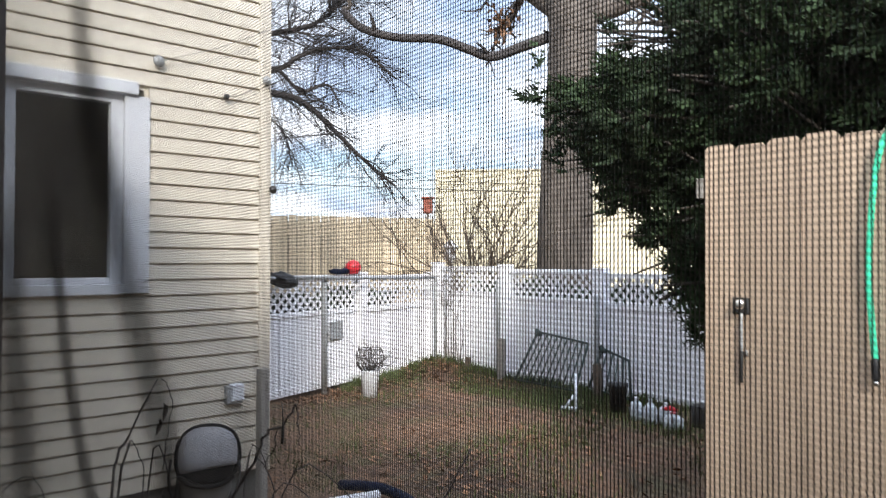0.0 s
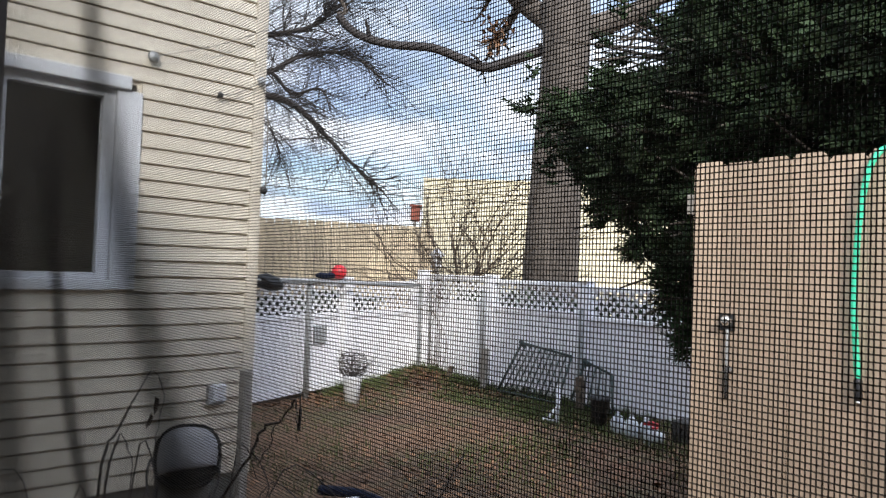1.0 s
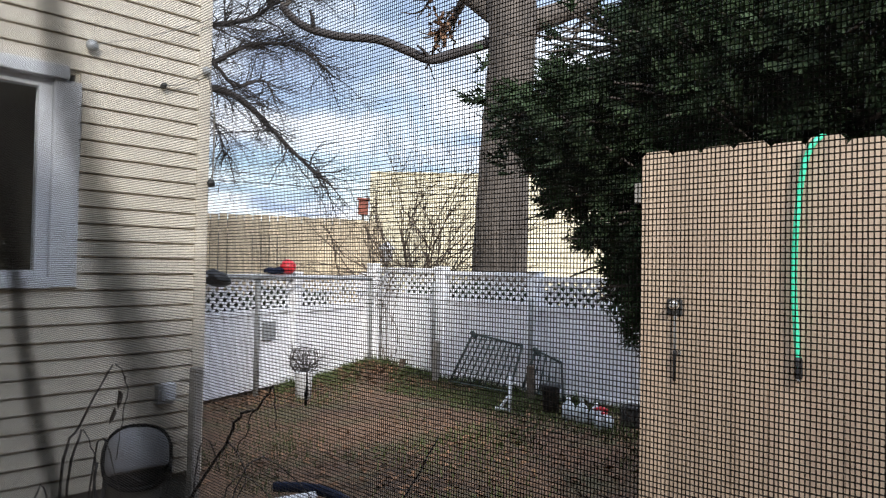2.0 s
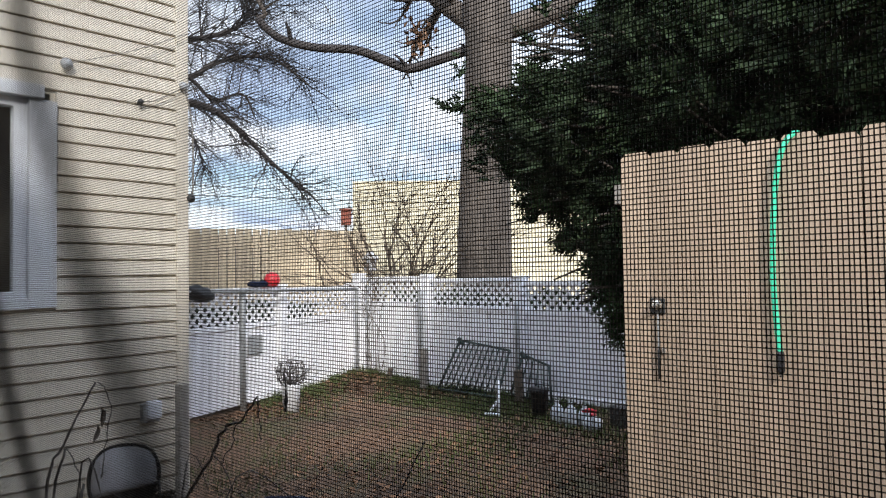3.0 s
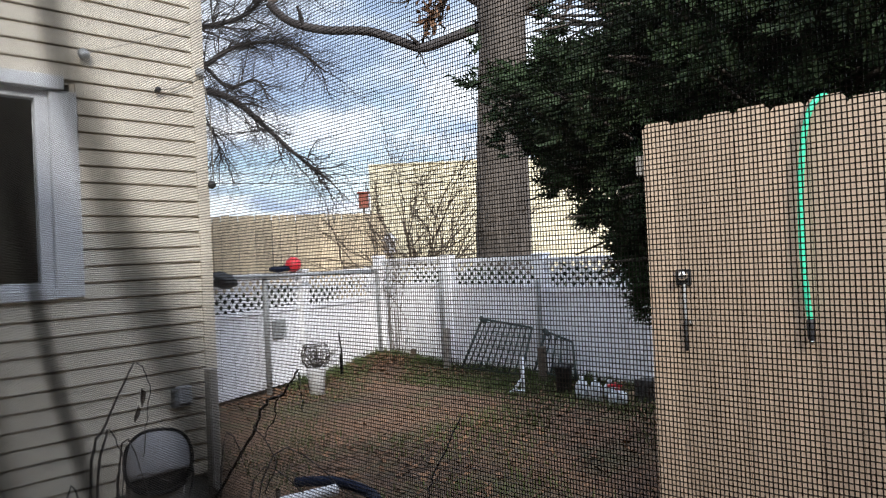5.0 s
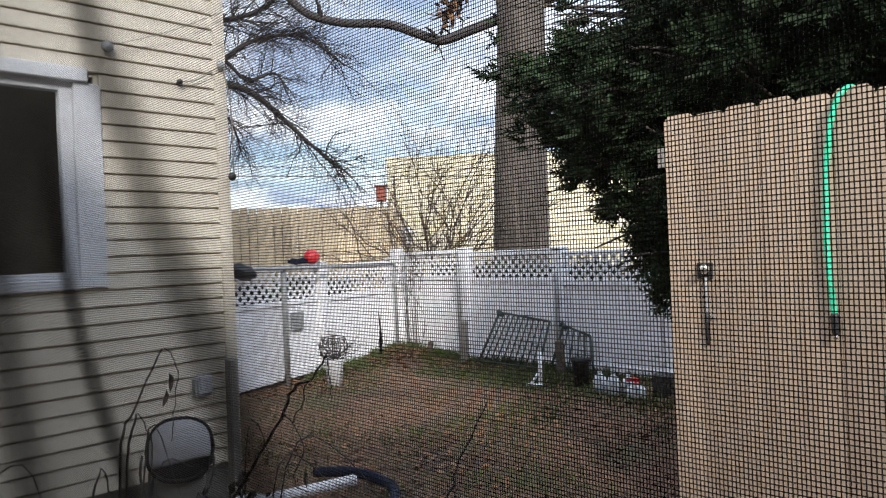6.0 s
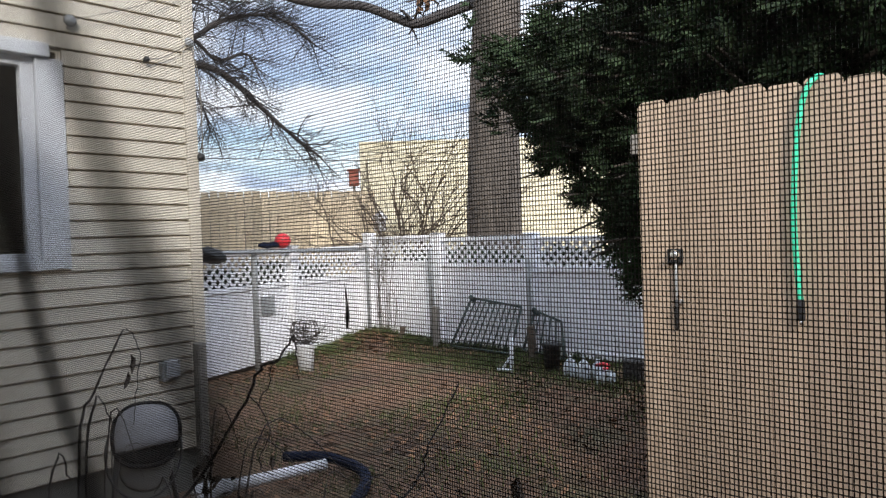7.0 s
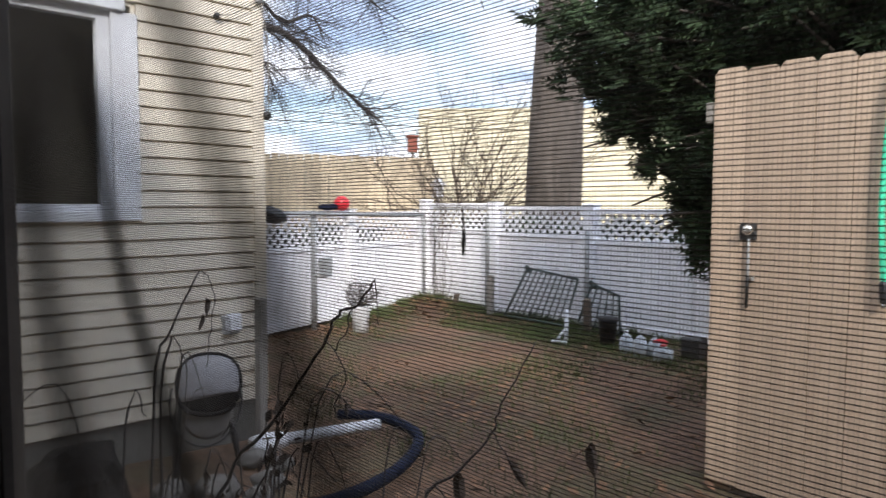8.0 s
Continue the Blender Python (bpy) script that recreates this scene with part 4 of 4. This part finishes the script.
limb(big, [(6.92, 6.6, 4.36), (6.78, 6.84, 4.3), (6.53, 7.11, 4.18), (6.27, 7.38, 4.07), (6.05, 7.59, 4.17), (5.73, 7.86, 4.31), (5.29, 8.21, 4.33), (4.92, 8.47, 4.44), (4.7, 8.61, 4.67)], 0.075, 0.05, 4, 0.35, "twig", seed=3, depth=0)
limb(big, [(6.85, 6.6, 4.55), (6.66, 7.01, 4.93), (6.5, 7.17, 5.13), (6.0, 7.7, 6.2), (5.3, 8.2, 7.6)], 0.16, 0.08, 8, 1.3, seed=4)
limb(big, [(6.95, 6.5, 4.5), (7.38, 6.1, 4.70), (7.65, 5.69, 4.95), (8.1, 5.2, 6.0), (8.4, 4.8, 7.5)], 0.17, 0.08, 8, 1.3, seed=5)
limb(big, [(6.86, 6.5, 4.8), (6.9, 6.5, 6.0), (6.8, 6.6, 7.6), (6.9, 6.4, 9.0)], 0.27, 0.1, 10, 1.6, seed=6)
limb(big, [(4.7, 8.61, 4.67), (4.78, 8.55, 4.75), (4.62, 8.7, 5.1), (4.4, 8.9, 5.6)], 0.035, 0.02, 6, 0.9, seed=12, depth=2)
nest = Soup()
rg = random.Random(9)
for k in range(70):
    c = Vector((6.35 + rg.gauss(0, 0.10), 7.3 + rg.gauss(0, 0.10), 4.52 + rg.gauss(0, 0.11)))
    a = Vector((rg.gauss(0, 1), rg.gauss(0, 1), rg.gauss(0, 1))).normalized() * 0.06
    b = a.cross(Vector((rg.gauss(0, 1), rg.gauss(0, 1), 1))).normalized() * 0.03
    nest.face(c - a, c + b, c + a, c - b)
part("dry_leaves", nest, M["dead_leaf"], big, "clump of dry brown leaves")

side = thing("bare_tree", (2.0, 10.6, 0), "bare spreading tree with fine drooping twigs behind the house", "tree")
s = Soup()
q = smooth_path([(2.0, 10.6, -0.2), (2.05, 10.6, 1.5), (2.2, 10.5, 3.2), (2.3, 10.5, 5)], 4)
s.tube(q, taper(len(q), 0.24, 0.15), 14)
part("trunk", s, M["bark"], side)
limb(side, [(2.2, 10.5, 3.0), (3.4, 10.2, 3.7), (4.26, 9.77, 3.71), (4.67, 9.55, 3.58), (5.02, 9.35, 3.22), (5.36, 9.14, 2.83), (5.76, 8.86, 2.42)], 0.075, 0.016, 44, 0.75, "twig", 21, 0.05, 3)
limb(side, [(2.25, 10.5, 3.6), (3.4, 10.2, 4.0), (4.26, 9.77, 4.03), (4.6, 9.59, 4.26), (4.95, 9.4, 4.4), (5.36, 9.14, 4.37), (5.76, 8.86, 3.99)], 0.055, 0.012, 70, 0.8, "twig", 22, 0.04, 3)
limb(side, [(3.4, 10.2, 4.0), (4.25, 9.77, 4.07), (4.6, 9.59, 3.77), (4.95, 9.4, 3.87), (5.09, 9.31, 3.55)], 0.035, 0.01, 32, 0.6, "twig", 23, 0.05, 3)
limb(side, [(2.3, 10.5, 4.4), (3.4, 10.1, 4.4), (4.25, 9.77, 4.56), (4.81, 9.48, 4.76), (5.08, 9.31, 5.11), (5.2, 9.2, 5.7)], 0.055, 0.014, 75, 0.95, "twig", 24, 0.0, 3)
limb(side, [(2.3, 10.5, 4.8), (3.4, 10.1, 5.2), (4.3, 9.7, 5.5), (5.2, 9.3, 5.6)], 0.055, 0.014, 51, 1.0, "twig", 25, 0.05, 3)
limb(side, [(3.4, 10.2, 3.7), (4.3, 9.75, 3.3), (4.5, 9.65, 2.8)], 0.02, 0.008, 30, 0.55, "twig", 26, 0.12, 3)

shrub = thing("bare_shrub", (6.5, 7.75, 0), "bare many-stemmed shrub behind the white fence", "shrub")
s = Soup()
rg = random.Random(31)
for k in range(26):
    a = rg.uniform(0, 6.28)
    d = Vector((math.cos(a) * 0.45, math.sin(a) * 0.45, 1))
    twigs(s, rg, (6.55 + rg.gauss(0, 0.12), 7.85 + rg.gauss(0, 0.12), 0.0), d, 2.0 * rg.uniform(0.75, 1.1), 0.021, 3, 0.0, 4, 3, 0.55)
part("stem", s, M["shrub_bark"], shrub)

vine = thing("bare_vine", (5.40, 7.22, 0), "thin bare vine climbing the white fence corner", "vine")
s = Soup()
rg = random.Random(33)
for k in range(7):
    y = 7.22 + rg.gauss(0, 0.10)
    q = smooth_path([(5.41, y, 0.0), (5.40 + rg.gauss(0, 0.02), y + rg.gauss(0, 0.06), 0.5), (5.39, y + rg.gauss(0, 0.10), 0.95), (5.37, y + rg.gauss(-0.05, 0.14), 1.25)], 5)
    s.tube(q, taper(len(q), 0.005, 0.002), 4)
    for j in range(5):
        twigs(s, rg, q[rg.randint(8, len(q) - 1)], (rg.gauss(0, 0.25), rg.gauss(0, 0.8), 0.6), rg.uniform(0.2, 0.4), 0.0025, 1)
part("stem", s, M["shrub_bark"], vine)

# conifer beyond the board fence
con = thing("juniper_tree", (3.62, 2.07, 0), "dense dark green juniper overhanging the board fence", "tree")
s = Soup()
q = smooth_path([(3.62, 2.07, -0.2), (3.62, 2.07, 1.3), (3.58, 2.1, 2.6), (3.58, 2.1, 3.8)], 4)
s.tube(q, taper(len(q), 0.13, 0.03), 10)
part("trunk", s, M["bark"], con)


def spray(s, rg, c, d, ln):
    """A flat feathery tuft of scale leaves round a twig."""
    d = d.normalized()
    side_ = d.cross(Vector((rg.gauss(0, 1), rg.gauss(0, 1), rg.gauss(0, 1)))).normalized()
    up = d.cross(side_)
    for k in range(4):
        t = k / 4
        for sg in (-1, 1):
            o = c + d * ln * t
            lw = ln * (0.5 - 0.35 * t) * rg.uniform(0.7, 1.2)
            tip = o + (side_ * sg + d * 0.9 + up * rg.gauss(0, 0.35)).normalized() * lw
            w = up * lw * 0.14 + d * lw * 0.22
            s.face(o - w, o + w, tip)
    s.face(c - side_ * ln * 0.04, c + side_ * ln * 0.04, c + d * ln * 1.15)


crown = Soup()
boughs = Soup()
rg = random.Random(41)
for b in range(650):
    z = 0.9 + 2.9 * (b % 560 / 560) ** 0.9
    a = rg.uniform(0, 2 * math.pi)
    reach = 0.72 + 1.3 * min(1, max(0, (z - 0.7) / 1.5))
    if z > 2.0:
        reach *= max(0.3, 1 - (z - 2.0) * 0.30)
    reach *= rg.uniform(0.72, 1.05)
    if b >= 560:  # the long boughs that lean out past the end of the fence
        z, a, reach = rg.gauss(2.15, 0.28), radians(rg.gauss(129, 15)), rg.uniform(1.45, 1.98)
    d = Vector((math.cos(a), math.sin(a), rg.uniform(-0.05, 0.3)))
    if d.x > 0.3 and rg.random() < 0.5:
        continue
    reach *= 0.82
    st = Vector((3.60, 2.09, 1.3 + (z - 1.3) * 0.82))
    pts, dd = [st], d.normalized()
    n = 8
    for i in range(n):
        dd = (dd + Vector((rg.gauss(0, 0.1), rg.gauss(0, 0.1), rg.gauss(-0.03, 0.07)))).normalized()
        pts.append(pts[-1] + dd * reach / n)
    if min(p.x for p in pts) < FX + 0.35:
        pts = [p for p in pts if p.x >= FX + 0.30 or p.z > 2.0 and p.x > FX - 0.1]
        if len(pts) < 3:
            continue
    boughs.tube(pts, taper(len(pts), 0.022, 0.006), 4, cap=False)
    for i in range(2, len(pts)):
        for clump in range(3 if i > 3 else 1):
            cc = pts[i].lerp(pts[i - 1], rg.random()) + Vector((rg.gauss(0, 0.07), rg.gauss(0, 0.07), rg.gauss(0, 0.07)))
            if cc.y > 0.93 + 0.75 * cc.x and cc.z < 1.88:
                continue
            if cc.y > 0.90 + 0.60 * cc.x and cc.z < 1.42 or cc.y > 0.91 + 0.66 * cc.x and cc.z < 1.62:
                continue
            if cc.y > 2.72 and cc.z > 2.36 and rg.random() < 0.78:
                continue
            if cc.y > 2.58 + 0.57 * (cc.x - 2.97) and cc.z > 2.32 + 0.32 * (cc.x - 2.9) and rg.random() < (0.84 if cc.y < 2.81 + 0.7 * (cc.x - 2.69) else 0.6):
                continue  # thinned between camera sight lines to open a sky gap in the crown
            out = (pts[i] - pts[i - 1]).normalized() + Vector((rg.gauss(0, 0.4), rg.gauss(0, 0.4), rg.gauss(0.15, 0.35)))
            for k in range(6):
                c = cc + Vector((rg.gauss(0, 0.024), rg.gauss(0, 0.024), rg.gauss(0, 0.024)))
                w = out + Vector((rg.gauss(0, 0.5), rg.gauss(0, 0.5), rg.gauss(0.1, 0.45)))
                spray(crown, rg, c, w, rg.uniform(0.07, 0.15))
part("bough", boughs, M["bark"], con)
part("crown", crown, M["leaf"], con, "dark green scaly foliage", kind="stuff")

# ---- distance ----
tan = thing("far_board_fence", (7.4, 12.5, 0), "sunlit yellow-tan board fence beyond the yard", "fence")
fa, fb = Vector((3.4, 13.47, 0)), Vector((9.0, 11.45, 0))
L = (fb - fa).length
n = int(L / 0.15)
fang = math.degrees(math.atan2((fb - fa).y, (fb - fa).x))
bm = bmesh.new()
box(bm, 0.0, 0.139, -0.01, 0.01, 0, 2.2)
bme = as_mesh("board", bm)
bme.materials.append(M["pine"])
for i in range(n):
    o = part("board", bme, M["pine"], tan)
    p = fa.lerp(fb, i / n)
    o.matrix_basis = pose(p.x, p.y, rng.uniform(-0.012, 0.012), 0, 0, fang) @ Matrix.Translation((rng.uniform(-0.004, 0.004), rng.uniform(0, 0.012), 0))
# one sheet added behind the boards so the gaps look shaded
bm = bmesh.new()
obox(bm, pose(*((fa + fb) / 2), 0, 0, fang) @ Matrix.Translation((0, 0.10, 1.05)), L, 0.018, 2.1)
part("backing", bm, M["grey_board"], tan, "plain grey sheet added behind the boards to darken the gaps")
for z in (0.4, 1.9):
    bm = bmesh.new()
    obox(bm, pose(*((fa + fb) / 2 + Vector((0, 0.04, z))), 0, 0, fang), L, 0.04, 0.09)
    part("rail", bm, M["pine"], tan)

bld = thing("far_building", (14, 15, 0), "pale tan building with horizontal siding behind the trees", "building")
ba, bb = Vector((12.59, 16.21, 0)), Vector((21.0, 8.0, 0))
bang = math.degrees(math.atan2((bb - ba).y, (bb - ba).x))
BL = (bb - ba).length
bm = bmesh.new()
obox(bm, pose(*((ba + bb) / 2), 0, 0, bang) @ Matrix.Translation((0, 3, 1.98)), BL, 6, 3.96)
part("wall", bm, M["building"], bld)
bpl = bmesh.new()
obox(bpl, pose(0, 0, 0), BL, 0.03, 0.012)
bml = as_mesh("lap", bpl)
bml.materials.append(M["building"])
for i in range(19):
    o = part("lap", bml, M["building"], bld)
    o.matrix_basis = pose(*((ba + bb) / 2), 0, 0, bang) @ Matrix.Translation((0, -0.01, 0.2 + i * 0.2))
bm = bmesh.new()
obox(bm, pose(*((ba + bb) / 2), 0, 0, bang) @ Matrix.Translation((0, 3.0, 3.99)), BL + 0.02, 6.08, 0.06, 0.01)
part("roof_edge", bm, M["building"], bld)

rb_ = thing("red_birdhouse", (8.83, 11.91, 0), "small rust-red birdhouse on a pole by the far fence", "birdhouse")
bm = bmesh.new()
obox(bm, pose(8.83, 11.91, 2.485, 0, 0, -35), 0.2, 0.2, 0.30, 0.01)
part("body", bm, M["rust_red"], rb_)
bm = bmesh.new()
obox(bm, pose(8.83, 11.91, 2.655, 0, 0, -35), 0.26, 0.26, 0.03, 0.005)
part("roof", bm, M["rust_red"], rb_)
s = Soup()
s.tube([(8.83, 11.91, -0.1), (8.83, 11.91, 2.34)], [0.03, 0.03], 8)
part("pole", s, M["grey_board"], rb_)
wb = thing("white_lantern", (6.30, 8.27, 0), "white lantern-shaped feeder on a post behind the fence", "lantern")
s = Soup()
s.tube([(6.38, 8.36, -0.1), (6.38, 8.36, 1.36)], [0.03, 0.03], 8)
part("post", s, M["white_paint"], wb)
s = Soup()
s.tube([(6.38, 8.36, 1.36), (6.38, 8.36, 1.38), (6.38, 8.36, 1.52), (6.38, 8.36, 1.54), (6.38, 8.36, 1.64)], [0.1, 0.09, 0.08, 0.13, 0.02], 10)
part("head", s, M["white_paint"], wb)

# unseen wall across the side yard, added to darken the pane's reflection and skylight
bm = bmesh.new()
box(bm, -9, 14, -7.4, -7.0, -0.3, 6.3)
solo("shade_wall_south", bm, M["blocker_brown"], "unseen dark brown wall added to darken the window reflection", "wall", kind="structure")


# dark translucent strips on the insect screen, standing in for soft shadow streaks
def shade_film(name, amount):
    """Shade as a dark film: dense along the middle of the strip, fading to its edges and ends."""
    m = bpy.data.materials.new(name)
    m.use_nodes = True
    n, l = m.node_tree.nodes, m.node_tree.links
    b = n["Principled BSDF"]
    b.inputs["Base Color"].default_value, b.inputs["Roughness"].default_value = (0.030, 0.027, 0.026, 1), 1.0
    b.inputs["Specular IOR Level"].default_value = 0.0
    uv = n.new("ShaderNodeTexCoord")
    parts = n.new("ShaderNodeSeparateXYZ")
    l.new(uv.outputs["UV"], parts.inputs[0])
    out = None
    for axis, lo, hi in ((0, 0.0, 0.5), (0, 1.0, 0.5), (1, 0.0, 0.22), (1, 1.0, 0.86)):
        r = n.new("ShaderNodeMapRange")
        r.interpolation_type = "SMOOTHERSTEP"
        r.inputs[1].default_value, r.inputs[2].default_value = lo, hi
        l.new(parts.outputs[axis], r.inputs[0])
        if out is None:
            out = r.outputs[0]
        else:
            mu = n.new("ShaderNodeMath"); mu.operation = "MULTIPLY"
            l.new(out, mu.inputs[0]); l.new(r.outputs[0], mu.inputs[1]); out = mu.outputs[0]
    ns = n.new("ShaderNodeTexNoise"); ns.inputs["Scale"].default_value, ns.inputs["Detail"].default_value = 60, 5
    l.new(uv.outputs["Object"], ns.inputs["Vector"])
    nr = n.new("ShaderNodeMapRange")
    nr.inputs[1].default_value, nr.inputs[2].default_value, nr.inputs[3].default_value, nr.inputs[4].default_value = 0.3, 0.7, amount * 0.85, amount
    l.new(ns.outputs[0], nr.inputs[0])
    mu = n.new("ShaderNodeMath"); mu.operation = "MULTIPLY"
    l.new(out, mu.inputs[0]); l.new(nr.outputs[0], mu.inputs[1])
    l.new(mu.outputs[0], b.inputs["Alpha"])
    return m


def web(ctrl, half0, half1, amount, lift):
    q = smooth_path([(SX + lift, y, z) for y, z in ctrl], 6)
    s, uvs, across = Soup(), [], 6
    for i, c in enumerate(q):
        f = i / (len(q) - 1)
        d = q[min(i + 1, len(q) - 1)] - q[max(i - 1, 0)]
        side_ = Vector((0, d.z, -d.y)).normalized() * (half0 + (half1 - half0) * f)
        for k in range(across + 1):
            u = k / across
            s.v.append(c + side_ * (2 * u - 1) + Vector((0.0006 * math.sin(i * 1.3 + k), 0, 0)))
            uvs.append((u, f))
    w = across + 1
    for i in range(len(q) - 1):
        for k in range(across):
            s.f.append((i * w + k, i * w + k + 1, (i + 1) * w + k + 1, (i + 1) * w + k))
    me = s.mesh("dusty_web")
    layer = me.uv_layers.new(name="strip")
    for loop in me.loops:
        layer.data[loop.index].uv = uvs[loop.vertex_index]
    return solo("dusty_web", me, shade_film("shade_film_mat", amount), "soft dark translucent streak on the insect screen, standing in for shade", "web", "webs on the screen")


# the broad third strip darkens the lower left of the clapboard wall
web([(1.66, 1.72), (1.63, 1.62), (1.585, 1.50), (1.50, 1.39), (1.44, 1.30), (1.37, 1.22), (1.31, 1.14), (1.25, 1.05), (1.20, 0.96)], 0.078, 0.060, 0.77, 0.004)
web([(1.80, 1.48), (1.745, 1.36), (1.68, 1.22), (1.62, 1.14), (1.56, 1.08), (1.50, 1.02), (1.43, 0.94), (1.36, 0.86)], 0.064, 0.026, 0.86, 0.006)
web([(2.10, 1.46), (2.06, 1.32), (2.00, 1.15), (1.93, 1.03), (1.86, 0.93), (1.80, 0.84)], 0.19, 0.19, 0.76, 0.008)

# ---- litter and grass ----
lit = Soup()
rg = random.Random(51)
for k in range(7500):
    x, y = rg.uniform(0.1, 5.45), rg.uniform(1.2, 7.6)
    if y > WY and x < WX or y > 6.4 + (x - 1.6) * 0.341:
        continue
    z = ground_z(x, y) + 0.008
    if noise.noise(Vector((x * 0.8, y * 0.8, 2.0))) < rg.uniform(-0.5, 0.35):
        continue  # the leaves lie in drifts
    a, ln = rg.uniform(0, 6.28), rg.uniform(0.014, 0.042)
    u = Vector((math.cos(a), math.sin(a), rg.gauss(0, 0.25))) * ln
    v = Vector((-math.sin(a), math.cos(a), rg.gauss(0, 0.35))) * ln * 0.5
    c = Vector((x, y, z + abs(u.z) * 0.5 + abs(v.z) * 0.5))
    lit.face(c - u, c - v * 0.9, c + u, c + v)
for k in range(2600):
    u_, w_d = rg.random(), abs(rg.gauss(0, 0.22))
    if k % 2:
        x, y = 5.40 - w_d, 7.45 - 2.2 * u_ ** 1.5
    else:
        q_ = A0 + cl_dir * (4.0 - 2.6 * u_ ** 1.4) + cl_n * w_d
        x, y = q_.x, q_.y
    ln, a = rg.uniform(0.012, 0.028), rg.uniform(0, 6.28)
    u = Vector((math.cos(a), math.sin(a), rg.gauss(0, 0.4))) * ln
    v = Vector((-math.sin(a), math.cos(a), rg.gauss(0, 0.5))) * ln * 0.55
    c = Vector((x, y, ground_z(x, y) + 0.01 + 0.03 * (1 - u_) * rg.random()))
    lit.face(c - u, c - v * 0.9, c + u, c + v)
solo("fallen_leaves", lit, M["dead_leaf"], "scattered dry brown fallen leaves on the yard", "leaves", kind="stuff")
gr = Soup()
for k in range(34000):
    if rg.random() < 0.8:
        x, y = 5.47 - abs(rg.gauss(0, 0.75)), rg.uniform(3.0, 7.4)
    else:
        x, y = rg.uniform(1.9, 5.0), rg.uniform(2.4, 6.5)
    if noise.noise(Vector((x * 1.3, y * 1.3, 5))) < rg.uniform(-0.25, 0.4):
        continue
    z = ground_z(x, y) - 0.01
    a, h = rg.uniform(0, 6.28), rg.uniform(0.03, 0.10)
    w = Vector((math.cos(a), math.sin(a), 0)) * 0.004
    gr.face((x - w.x, y - w.y, z), (x + w.x, y + w.y, z), (x + rg.gauss(0, 0.02), y + rg.gauss(0, 0.02), z + h))
for k in range(90):  # ragged dry tufts at the foot of both fence runs
    u_ = rg.random() ** 1.3
    c = Vector((5.40 - abs(rg.gauss(0, 0.07)), 7.45 - 3.3 * u_, 0)) if k % 3 else A0 + cl_dir * (4.0 - 1.9 * u_) + cl_n * abs(rg.gauss(0.02, 0.07))
    tall = rg.uniform(0.05, 0.15)
    for b in range(45):
        x, y = c.x + rg.gauss(0, 0.035), c.y + rg.gauss(0, 0.045)
        z, a = ground_z(x, y) - 0.01, rg.uniform(0, 6.28)
        w = Vector((math.cos(a), math.sin(a), 0)) * 0.005
        gr.face((x - w.x, y - w.y, z), (x + w.x, y + w.y, z), (x + rg.gauss(0, 0.035), y + rg.gauss(0, 0.035), z + tall * rg.uniform(0.5, 1.1)))
solo("grass_tufts", gr, M["grass"], "thin green grass tufts along the fence foot", "grass", kind="stuff")
